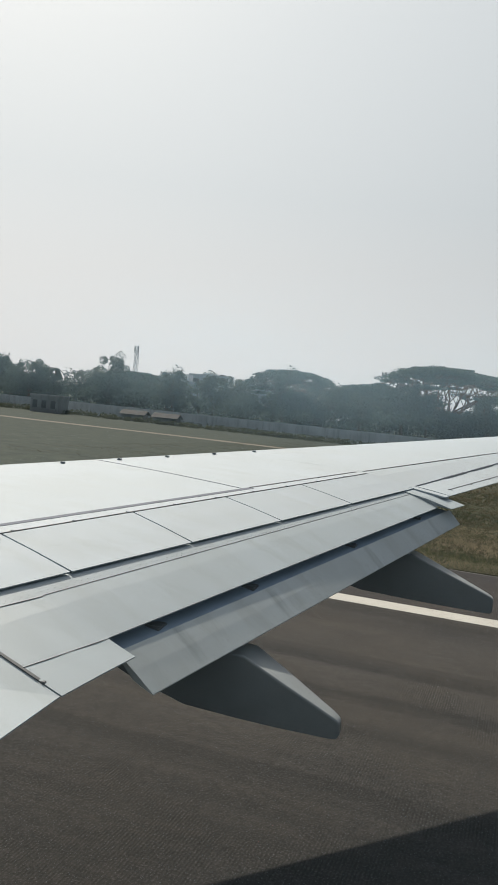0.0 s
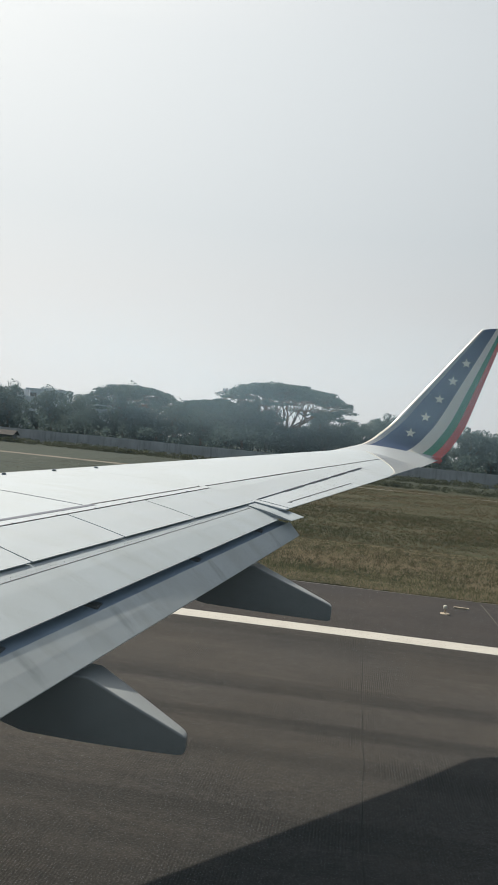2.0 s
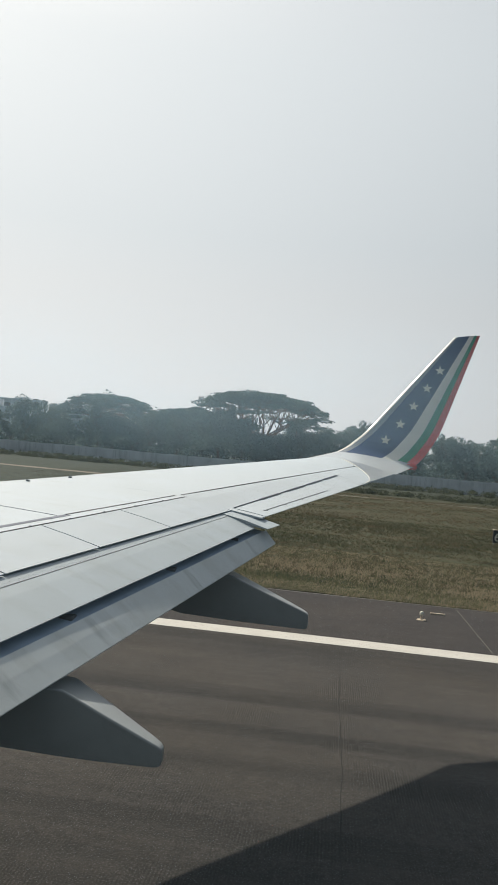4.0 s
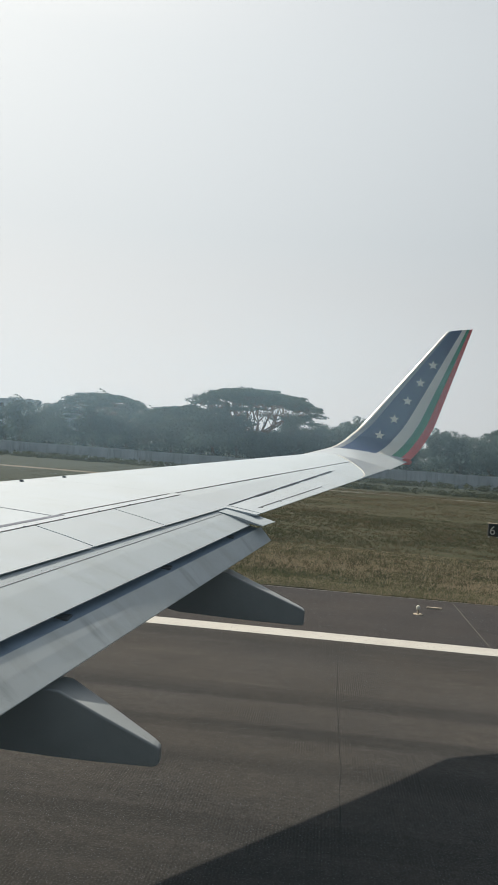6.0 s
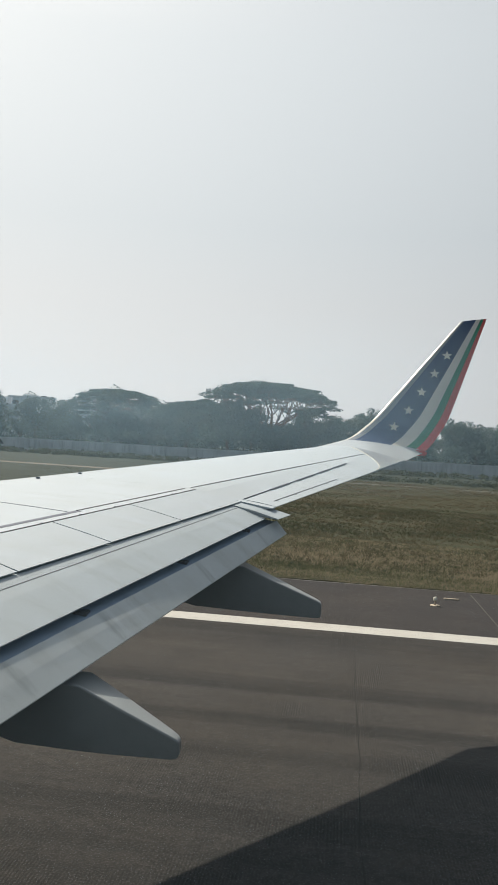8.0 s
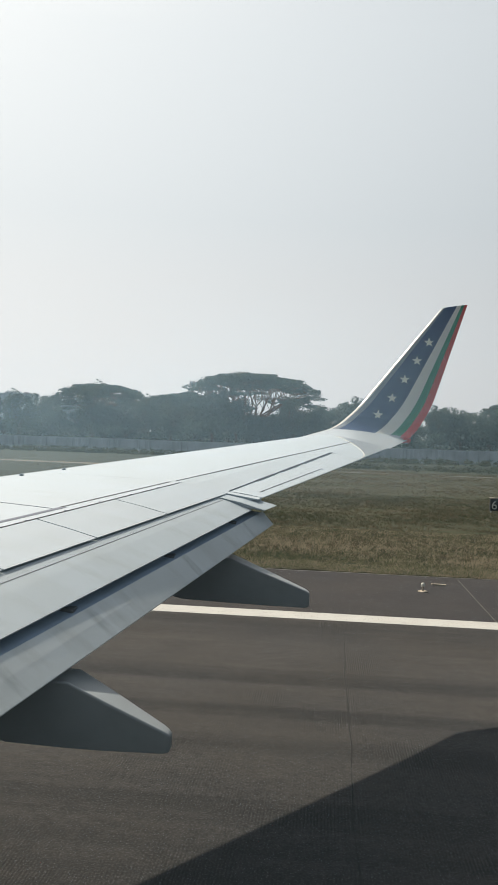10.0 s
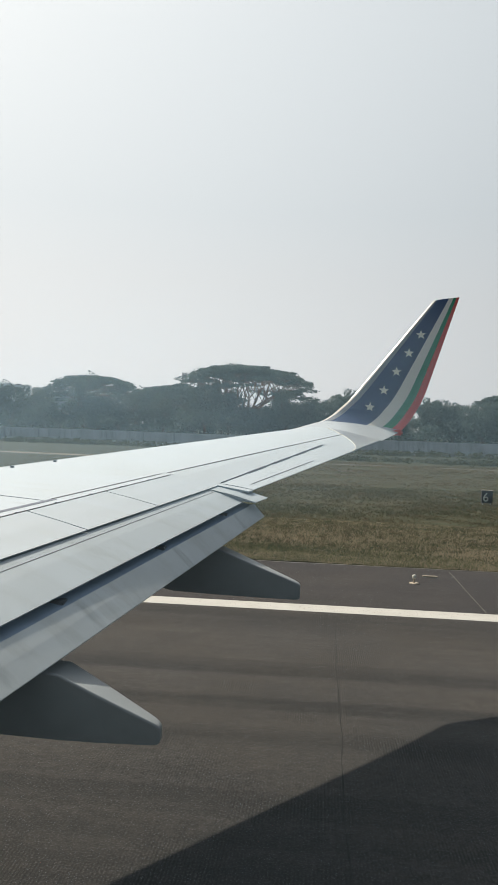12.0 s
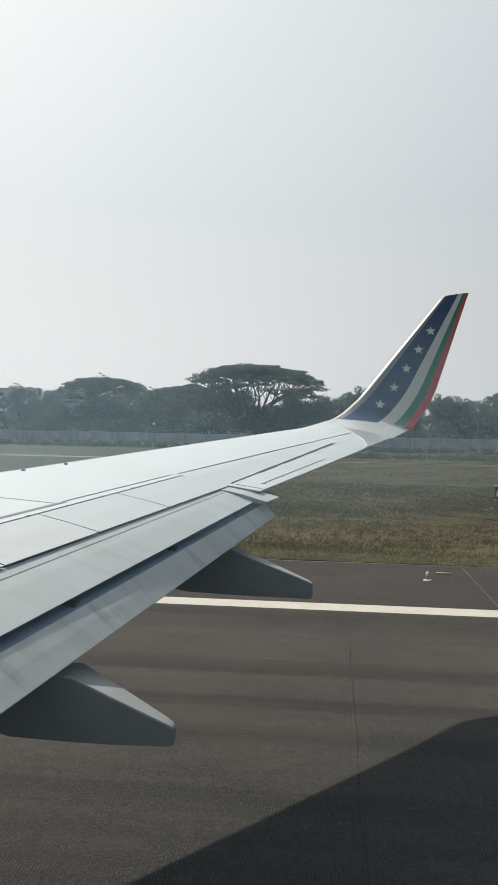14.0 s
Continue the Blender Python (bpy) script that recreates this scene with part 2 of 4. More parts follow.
M_GRASS = blades("grass_blades", (0.050, 0.054, 0.028), (0.122, 0.096, 0.060), 0.615)
M_FARGRASS = blades("far_blades", (0.040, 0.045, 0.029), (0.070, 0.060, 0.038), 0.60)
M_STRAW = blades("straw_blades", (0.076, 0.088, 0.042), (0.28, 0.232, 0.158), 0.595)
M_WEED = blades("weed_blades", (0.046, 0.056, 0.027), (0.096, 0.084, 0.048), 0.62)
M_DIRT = rough_stone("dirt_track", (0.175, 0.16, 0.132), 0.6, 0.3, 0.95)
M_WALL = rough_stone("wall_concrete", (0.62, 0.63, 0.63), 0.8, 0.22)
# teal tint and lifted tone put distance haze into the leaf colours
M_LEAF = foliage("leaves_hazed", (0.058, 0.090, 0.090), (0.098, 0.135, 0.122))
M_LEAF2 = foliage("leaves_olive_hazed", (0.064, 0.092, 0.086), (0.105, 0.135, 0.115))
M_SCRUB = foliage("scrub_leaves", (0.048, 0.062, 0.042), (0.085, 0.095, 0.062))
M_BARK = rough_stone("bark", (0.13, 0.105, 0.085), 3.0, 0.4)
M_PLASTER = rough_stone("weathered_plaster", (0.34, 0.34, 0.33), 0.4, 0.2)
M_ROOF = rough_stone("tin_roof", (0.12, 0.115, 0.11), 0.8, 0.25, 0.95)
M_DARKGLASS = paint("dark_window", (0.10, 0.105, 0.11), 0.1, 0.25, False)
# far walls and glass are whitened to paint the haze before them
M_TOWER = rough_stone("hazed_plaster", (0.74, 0.76, 0.78), 0.2, 0.08)
M_TOWERGLASS = paint("hazed_window", (0.52, 0.55, 0.58), 0.05, 0.4, False)
M_BLACK = paint("sign_black", (0.03, 0.03, 0.028), 0.1, 0.6, False)


# ---- building helpers ----
def mesh_of(name, verts, faces, material, smooth=False):
    me = bpy.data.meshes.new(name)
    me.from_pydata([tuple(v) for v in verts], [], faces)
    me.materials.append(material)
    if smooth:
        me.polygons.foreach_set("use_smooth", [True] * len(me.polygons))
    me.update()
    return me


def part(name, bm, material, parent=None, label="", smooth=False):
    """Link a bmesh as one mesh object under a thing or a part."""
    bmesh.ops.recalc_face_normals(bm, faces=bm.faces)
    me = bpy.data.meshes.new(name)
    bm.to_mesh(me)
    bm.free()
    me.materials.append(material)
    if smooth:
        me.polygons.foreach_set("use_smooth", [True] * len(me.polygons))
    ob = new(name, me)
    ob.parent = parent
    return tagged(ob, label)


def loft(rings, caps=True, closed=True):
    """A bmesh skin through rings of equal count."""
    bm = bmesh.new()
    vs = [[bm.verts.new(p) for p in r] for r in rings]
    n = len(vs[0])
    for a, b in zip(vs, vs[1:]):
        for i in range(n if closed else n - 1):
            j = (i + 1) % n
            bm.faces.new((a[i], a[j], b[j], b[i]))
    if caps and closed:
        bm.faces.new(vs[0][::-1])
        bm.faces.new(vs[-1])
    return bm


def box(x0, x1, y0, y1, z0, z1, bevel=0.0):
    bm = bmesh.new()
    bmesh.ops.create_cube(bm, size=1.0)
    for v in bm.verts:
        v.co = ((x0 + x1) / 2 + v.co.x * (x1 - x0), (y0 + y1) / 2 + v.co.y * (y1 - y0), (z0 + z1) / 2 + v.co.z * (z1 - z0))
    if bevel:
        bmesh.ops.bevel(bm, geom=bm.edges[:], offset=bevel, segments=2, affect="EDGES")
    return bm


def tube(bm, a, b, ra, rb, n=7):
    """Add a tapered limb from a to b."""
    a, b = Vector(a), Vector(b)
    q = (b - a).to_track_quat("Z", "Y").to_matrix()
    rings = []
    for c, r in ((a, ra), (b, rb)):
        rings.append([bm.verts.new(c + q @ Vector((r * math.cos(k * 2 * math.pi / n), r * math.sin(k * 2 * math.pi / n), 0))) for k in range(n)])
    for i in range(n):
        j = (i + 1) % n
        bm.faces.new((rings[0][i], rings[0][j], rings[1][j], rings[1][i]))
    bm.faces.new(rings[1])
    bm.faces.new(rings[0][::-1])


# ---- ground ----
RUN_IN, RUN_OUT = -22.2, 18.55      # runway between the outer rims of its two edge lines
SHOULDER = 24.45
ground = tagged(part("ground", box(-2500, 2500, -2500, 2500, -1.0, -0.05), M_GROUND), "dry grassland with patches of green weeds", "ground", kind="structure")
tagged(part("runway", box(-1500, 1500, RUN_IN, RUN_OUT, -0.9, 0.0), M_RUNWAY), "worn grey-brown grooved asphalt runway", "runway", kind="structure")
tagged(part("shoulder", box(-1500, 1500, RUN_OUT, SHOULDER, -0.9, -0.004), M_SHOULDER), "dark asphalt runway shoulder", "pavement", kind="structure")
tagged(part("shoulder_port", box(-1500, 1500, RUN_IN - 5.9, RUN_IN, -0.9, -0.004), M_SHOULDER), "dark asphalt runway shoulder", "pavement", kind="structure")

# ---- the airplane's wing ----
airplane = tagged(new("airplane"), "white jet airliner wing with flaps lowered, parked on runway", "airplane")


def zref(y):
    return 2.79 + 0.095 * y


def crest(y):
    return 0.538 * y - 7.90


def seam(y):
    return 0.385 * y - 4.976


def hinge(y):
    return 0.363 * y - 4.700


def spoiler_te(y):
    return 0.317 * y - 3.805


def ail_hinge(y):
    return 0.301 * y - 3.698


def ail_te(y):
    return 0.317 * y - 3.458


def between(y, a, b):
    """Straight from a at the flap's inner end to b at its outer end."""
    return a + (b - a) * (y - 4.13) / 5.07


def tip_blend(y):
    return min(1.0, max(0.0, (y - 8.72) / 3.8))


def tip_rear(y):
    """Drop of the outer wing's skin at the aileron hinge: level with the spoilers inboard."""
    return -0.142 + 0.042 * tip_blend(y)


def tip_dz(x, y):
    """Skin of the outer wing: like the inner wing with its spoilers at the inner end, like one smooth curve farther out."""
    g, h, a, c = tip_blend(y), hinge(y), ail_hinge(y), crest(y)
    inner = -0.045 * max(0.0, (c - x) / (c - h)) ** 2 if x < h else -0.045 - 0.097 * min(1.0, (x - h) / (a - h))
    outer = -0.10 * max(0.0, (c - x) / (c - a)) ** 2
    return (1 - g) * inner + g * outer


def wing_ring(y, rear, rear_dz, tail=None, skin=None):
    """Fixed wing section: rear edge over the crest to the nose and back underneath; tail: a fixed trailing edge behind the rear line."""
    c, z = crest(y), zref(y)
    d = max(0.5, spoiler_te(y) - c)
    tx, tz = tail or (rear, rear_dz - 0.01)
    top = [(tx, y, z + tz)]
    for k in range(13):
        f = k / 12
        x = rear + (c - rear) * f
        top.append((x, y, z + (skin(x, y) if skin else rear_dz * (1 - f) ** 2)))
    n = 1.16 - 0.10 * (y - 10.5)
    nose = [(c - n * a, y, z - max(d, 1.15) * h) for a, h in ((0.3, 0.036), (0.6, 0.088), (0.82, 0.13), (0.97, 0.16), (1.0, 0.18), (0.95, 0.205), (0.6, 0.26))]
    low = [(c + (rear - c) * 0.45, y, z - d * 0.27), (rear - 0.1 * d, y, z + rear_dz - (0.03 if tail and y < 9 else d * 0.14)), (tx, y, z + tz - 0.014)]
    return top + nose + low


# fixed wing inboard of the aileron ends at the spoiler hinges, outboard at the aileron hinge
wing = part("wing_box", loft([wing_ring(y, hinge(y), -0.045) for y in np.linspace(0.0, 8.6, 12)]), M_WING, airplane, smooth=False)
def outer_ring(y, tail):
    return wing_ring(y, ail_hinge(y), tip_rear(y), (ail_te(y), -0.20) if tail else None, tip_dz)


outer = part("wing_tip_box", loft([outer_ring(y, y < 8.71 or y > 12.5) for y in (8.603, 8.706, 8.714, 9.1, 9.6, 10.1, 10.6, 11.5, 12.2, 12.492, 12.503, 13.2, 13.8, 14.4)]), M_WING, airplane)



def slab(stations, thick, m=0.5, bulge=0.012, nose=0.05):
    """A plate: stations of (front x, front z, rear x, rear z, y), rounded at the front, creased at m, thin at the rear."""
    rings = []
    for xf, zf, xr, zr, y, *rest in stations:
        yr = rest[0] if rest else y
        ym = y + (yr - y) * m
        xm, zm = xf + (xr - xf) * m, zf + (zr - zf) * m
        rings.append([(xf, y, zf - thick * 0.5), (xf + nose * 0.24, y, zf - thick * 0.15), (xf + nose, y, zf + (zr - zf) * nose / (xr - xf)), (xm, ym, zm + bulge), (xr, yr, zr),
                      (xr, yr, zr - 0.006), (xm, ym, zm - thick * 0.7), (xf + 0.05, y, zf - thick)])
    return loft(rings)


# spoilers
for a, b, c, d in ((0.4, 0.4, 3.1, 3.0), (3.1, 3.0, 4.29, 4.14), (4.29, 4.14, 5.36, 5.19), (5.36, 5.19, 6.36, 6.25), (6.36, 6.25, 7.40, 7.35), (7.40, 7.35, 8.60, 8.64)):
    g = 0.008
    ends = ((a + g, b + g), ((a + c) / 2, (b + d) / 2), (c - g, d - g))
    part("spoiler", slab([(hinge(f) + 0.012, zref(f) - 0.043, spoiler_te(r), zref(r) - 0.15, f, r) for f, r in ends], 0.045, 0.5, 0.004, 0.008), M_WING, airplane)

# closing plate ahead of the flap, near-black to paint shade under the spoilers
part("spoiler_gap_plate", slab([(hinge(y) + 0.02, zref(y) - 0.11, spoiler_te(y) - 0.02, zref(y) - 0.215, y) for y in (0.4, 3.0, 6.0, 8.58)], 0.03, 0.5, 0.0), M_GAPDARK, airplane)

# aileron with its balance tab
part("aileron", slab([(ail_hinge(y) + 0.004, zref(y) + tip_rear(y) - 0.001, ail_te(y), zref(y) - 0.20, y) for y in (8.725, 9.1, 9.6, 10.1, 10.6, 11.3, 12.0, 12.48)], 0.08, 0.5, 0.004, 0.003), M_WING, airplane)


def strip(name, line, dz, y0, y1, width, material, lift=0.004, n=8, parent=None):
    """A thin raised strip that follows a line over the wing."""
    rings = []
    for y in np.linspace(y0, y1, n):
        x, z = line(y), zref(y) + dz(y) + lift
        rings.append([(x - width / 2, y, z - 0.006), (x - width / 2, y, z), (x + width / 2, y, z), (x + width / 2, y, z - 0.006)])
    return part(name, loft(rings), material, parent or airplane)


def top_dz(x, y, rear, rear_dz):
    f = (x - rear) / (crest(y) - rear)
    return rear_dz * max(0.0, 1 - f) ** 2


strip("panel_seam", seam, lambda y: top_dz(seam(y), y, hinge(y), -0.045), 0.4, 6.88, 0.06, M_SEAL, lift=0.0015)
strip("panel_seam", lambda y: seam(y) - 0.02, lambda y: top_dz(seam(y), y, hinge(y), -0.045), 6.885, 8.55, 0.02, M_SEAM, lift=0.005)
for y in np.arange(3.45, 8.4, 0.47):
    part("hinge_clip", box(hinge(y) - 0.014, hinge(y) + 0.012, y - 0.012, y + 0.012, zref(y) - 0.045, zref(y) - 0.037, 0.002), M_COVE, airplane)
strip("panel_seam", seam, lambda y: tip_dz(seam(y), y), 8.65, 14.1, 0.018, M_SEAM, n=16)
strip("hinge_gap", lambda y: hinge(y) + 0.004, lambda y: -0.044, 0.4, 8.55, 0.012, M_SEAM)
# raised near-black strips stand in for the shade inside the slots
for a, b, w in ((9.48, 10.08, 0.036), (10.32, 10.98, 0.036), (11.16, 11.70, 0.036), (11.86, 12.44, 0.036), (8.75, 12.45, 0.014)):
    strip("aileron_slot", lambda y: ail_hinge(y) + 0.01, lambda y: tip_rear(y) + 0.001, a, b, w, M_GAPDARK, n=12)
strip("tab_gap", lambda y: ail_te(y) - 0.12, lambda y: -0.20 + (tip_rear(y) + 0.20) * 0.12 / (ail_te(y) - ail_hinge(y)) + 0.002, 8.95, 11.1, 0.010, M_SEAM, n=12)

for y in (9.0, 9.55, 10.1, 10.65, 11.05):
    part("tab_hinge", box(ail_te(y) - 0.15, ail_te(y) - 0.09, y - 0.014, y + 0.014, zref(y) - 0.20, zref(y) - 0.178, 0.003), M_COVE, airplane)

# main flap, with the full-chord block at its inner end, and the aft flap behind the slot
def flap_te(y):
    return 0.279 * y - 3.123


def flap_dz(y):
    return between(y, -0.37, -0.265)


FRONT = -0.152                      # flap's front edge under the spoilers
st = [(spoiler_te(y) - 0.05, zref(y) + FRONT, flap_te(y), zref(y) + flap_dz(y), y) for y in np.linspace(3.833, 8.41, 9)]
flap = part("main_flap", slab(st, 0.12, 0.46, 0.006), M_FLAP, airplane, "grey-white slotted flap lowered for landing")
st = [(spoiler_te(y) - 0.05, zref(y) + FRONT, x1, zref(y) + d1, y) for y, x1, d1 in ((3.266, -1.957, -0.445), (3.55, -1.912, -0.44), (3.832, -1.865, -0.438))]
part("flap_inner_end", slab(st, 0.10, 0.36, 0.006), M_FLAP, airplane)
st = [(spoiler_te(y) - 0.03, zref(y) + FRONT, x1, zref(y) + d1, y) for y, x1, d1 in ((8.411, -0.64, -0.28), (8.71, -0.53, -0.278))]
part("flap_outer_end", slab(st, 0.06, 0.5, 0.01), M_FLAP, airplane)


def aft_le(y):
    return 0.274 * y - 3.072


def aft_te(y):
    return 0.249 * y - 2.704


st = [(aft_le(y) + 0.02, zref(y) + between(y, -0.425, -0.31), aft_te(y), zref(y) + between(y, -0.62, -0.45), y) for y in np.linspace(3.85, 8.63, 9)]
part("aft_flap", slab(st, 0.07, 0.5, 0.0015), M_AFT, airplane, "grey aft flap segment behind a dark slot")
part("flap_vane", slab([(flap_te(y) - 0.24, zref(y) + between(y, -0.43, -0.315), aft_le(y) + 0.02, zref(y) + between(y, -0.452, -0.335), y) for y in (3.87, 6.2, 8.62)], 0.05), M_VANE, airplane)
for y in (4.3, 5.25, 6.7, 8.05):
    bm = box(flap_te(y) - 0.1, aft_le(y) - 0.03, y - 0.06, y + 0.06, zref(y) + between(y, -0.52, -0.40), zref(y) + between(y, -0.427, -0.312), 0.006)
    part("flap_hinge_arm", bm, M_SEAM, airplane)


def on_flap(f, y):
    """A place on the main flap, f of its chord behind the spoilers."""
    x0, x1 = spoiler_te(y) - 0.05, flap_te(y)
    f0 = 0.05 / (x1 - x0)
    b = 0.006 * (max(0.0, f - f0) / (0.46 - f0) if f < 0.46 else (1 - f) / 0.54)
    return Vector((x0 + (x1 - x0) * f, y, zref(y) + FRONT + (flap_dz(y) - FRONT) * f + b))


def on_inner(f, y):
    """A place on the flap's inner end block."""
    x0, x1 = spoiler_te(y) - 0.05, -1.957 + (y - 3.266) * 0.1625
    b = 0.006 * (f / 0.36 if f < 0.36 else (1 - f) / 0.64)
    d1 = -0.445 + 0.012 * (y - 3.266)
    return Vector((x0 + (x1 - x0) * f, y, zref(y) + FRONT + (d1 - FRONT) * f + b))


def rivets(name, places, r=0.0075):
    bm = bmesh.new()
    for p in places:
        ring = [[bm.verts.new(p + Vector((q * math.cos(a), q * math.sin(a), dz))) for a in np.linspace(0, 2 * math.pi, 6, endpoint=False)] for q, dz in ((r, -0.008), (r * 0.8, 0.001))]
        bm.faces.new(ring[1])
        for i in range(6):
            j = (i + 1) % 6
            bm.faces.new((ring[0][i], ring[0][j], ring[1][j], ring[1][i]))
    return tagged(part(name, bm, M_RIVET, airplane), kind="stuff")


rivets("rivet_line", [on_flap(0.205 + 0.033 * (k % 2), y) for k, y in enumerate(np.arange(3.86, 8.38, 0.024))], 0.0055)
rivets("rivet_line", [on_inner(0.145 + 0.04 * (y - 3.27) + 0.023 * (k % 2), y) for k, y in enumerate(np.arange(3.29, 3.82, 0.024))], 0.0036)
for y, f0, f1 in ((3.80, 0.36, 0.70), (3.56, 0.36, 0.70)):
    rivets("rivet_line", [on_inner(f, y) for f in np.arange(f0, f1, 0.05)], 0.0036)
rivets("rivet_line", [on_inner(0.70 + 0.10 * (y - 3.29), y) for y in np.arange(3.29, 3.80, 0.035)], 0.0036)
rivets("rivet_line", [on_inner(f, 3.295) for f in np.arange(0.4, 0.85, 0.05)], 0.0036)


def skin_line(name, places, width, material=None):
    """A thin sealed joint that follows places on a skin."""
    rings = []
    for k, p in enumerate(places):
        d = (places[min(k + 1, len(places) - 1)] - places[max(k - 1, 0)]).normalized()
        n = d.cross(Vector((0, 0, 1))).normalized() * width / 2
        up = Vector((0, 0, 0.002))
        rings.append([p - n - 3 * up, p - n + up, p + n + up, p + n - 3 * up])
    return part(name, loft(rings), material or M_SEAM, airplane)


skin_line("flap_joint", [on_flap(0.268, y) for y in np.linspace(3.84, 8.38, 10)], 0.006)
skin_line("flap_joint", [on_inner(0.189 + 0.048 * (y - 3.27), y) for y in np.linspace(3.27, 3.828, 4)], 0.006)
skin_line("flap_joint", [on_inner(0.72 + 0.10 * (y - 3.27), y) for y in np.linspace(3.27, 3.82, 4)], 0.005)
skin_line("end_seal", [on_inner(f, 3.272) for f in np.linspace(0.3, 0.84, 6)], 0.022)
part("seal_bracket", box(-2.10, -2.06, 3.262, 3.29, 2.672, 2.70, 0.004), M_SEAM, airplane)

# inboard flap next to the seal
part("inboard_flap", slab([(spoiler_te(y) - 0.05, zref(y) + FRONT, x1, zref(y) - 0.448, y) for y, x1 in ((0.3, -1.9), (1.5, -1.93), (2.7, -1.965), (3.262, -1.965))], 0.12, 0.36, 0.006), M_FLAP, airplane)

# flap track fairings
def fairing(y, x_tip, z_tip, z_low, x_up, z_up):
    """A canoe body: flat flanks, round shoulders, blunt rounded tail."""
    rings = []
    for f, w, e in ((-0.010, 0.026, 0.028), (0.0, 0.042, 0.011), (0.025, 0.050, 0.003), (0.08, 0.059, 0.0), (0.3, 0.081, 0.0), (0.6, 0.114, 0.0), (1.0, 0.142, 0.0), (1.6, 0.16, 0.0), (2.3, 0.14, 0.0), (2.8, 0.06, 0.0)):
        x = x_tip + (x_up - x_tip) * f
        zt = z_tip + (z_up - z_tip) * min(max(f, 0), 1.05) - e
        zl = z_low + 0.03 * f + e + (0.12 * (f - 1.6) if f > 1.6 else 0)
        if f > 1.55:
            zt = min(zt, zl + 0.5)
        b = min(0.016, w * 0.5, (zt - zl) * 0.25)
        ring = []
        for cx, cz, a0 in ((w - b, zt - b, 0), (-w + b, zt - b, 90), (-w + b, zl + b * 0.5, 180), (w - b, zl + b * 0.5, 270)):
            k = 1.0 if a0 < 180 else 0.5
            for a in (0, 22.5, 45, 67.5, 90):
                t = radians(a0 + a)
                ring.append((x, y + cx + b * math.cos(t), cz + b * k * math.sin(t)))
        rings.append(ring)
    return loft(rings)


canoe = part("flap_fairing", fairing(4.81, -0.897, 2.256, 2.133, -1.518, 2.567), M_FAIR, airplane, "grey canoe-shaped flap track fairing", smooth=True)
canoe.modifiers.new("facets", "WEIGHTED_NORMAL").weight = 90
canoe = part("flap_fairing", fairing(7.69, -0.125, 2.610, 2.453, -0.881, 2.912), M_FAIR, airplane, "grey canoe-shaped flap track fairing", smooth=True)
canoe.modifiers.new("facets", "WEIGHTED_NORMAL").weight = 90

# grey paint field of the wing's tip, bounded by a slanting line
rings = []
for y in np.linspace(12.6, 14.395, 14):
    g = (y - 12.6) / 1.795
    x1 = ail_te(y) - 0.004
    x0 = x1 + (crest(y) + 0.3 - x1) * g ** 2.1
    ring = []
    for k in range(7):
        x = x0 + (x1 - x0) * k / 6
        h = ail_hinge(y)
        dz = tip_dz(x, y) if x < h else -0.10 - 0.10 * (x - h) / (ail_te(y) - h)
        ring.append((x, y, zref(y) + dz + 0.004))
    rings.append(ring + [(p[0], p[1], p[2] - 0.006) for p in ring[::-1]])
part("tip_paint_field", loft(rings), M_TIPGREY, airplane)
edge = []
for y in np.linspace(12.62, 14.39, 16):
    x1 = ail_te(y) - 0.004
    x = x1 + (crest(y) + 0.3 - x1) * ((y - 12.6) / 1.795) ** 2.1
    h = ail_hinge(y)
    edge.append(Vector((x, y, zref(y) + (tip_dz(x, y) if x < h else -0.10 - 0.10 * (x - h) / (ail_te(y) - h)) + 0.006)))
skin_line("paint_edge", edge, 0.013, M_WHITE)

# small studs along the leading edge and one chordwise joint
for y in (5.9, 6.65, 7.22, 7.75, 8.33, 8.87):
    part("vortex_stud", box(crest(y) + 0.10, crest(y) + 0.14, y - 0.018, y + 0.018, zref(y) - 0.012, zref(y) + 0.018, 0.005), M_COVE, airplane)
rings = []
for f in np.linspace(0.02, 0.98, 6):
    y = 7.07 - 0.28 * f
    x = crest(y) + (seam(y) - crest(y)) * f
    z = zref(y) + top_dz(x, y, hinge(y), -0.045) + 0.003
    rings.append([(x, y - 0.007, z - 0.006), (x, y - 0.007, z), (x, y + 0.007, z), (x, y + 0.007, z - 0.006)])
part("skin_joint", loft(rings), M_COVE, airplane)

# ---- winglet ----
winglet = new("winglet")
winglet.parent = airplane


def wl_spine(s):
    """Leading and trailing edge of the winglet at s: 0 the wing's tip, 1 the top."""
    if s < 0.15:                       # flat shelf between the wing's tip and the fold
        a, b = wl_root(0.0), wl_root(0.15)
        return a[0].lerp(b[0], s / 0.15), a[1].lerp(b[1], s / 0.15)
    d = min(0.10, s - 0.15, 1.0 - s)   # eased bend
    picks = [wl_root(s + d * k / 3) for k in (-3, -2, -1, 0, 1, 2, 3)]
    return sum((p[0] for p in picks), Vector()) / 7, sum((p[1] for p in picks), Vector()) / 7


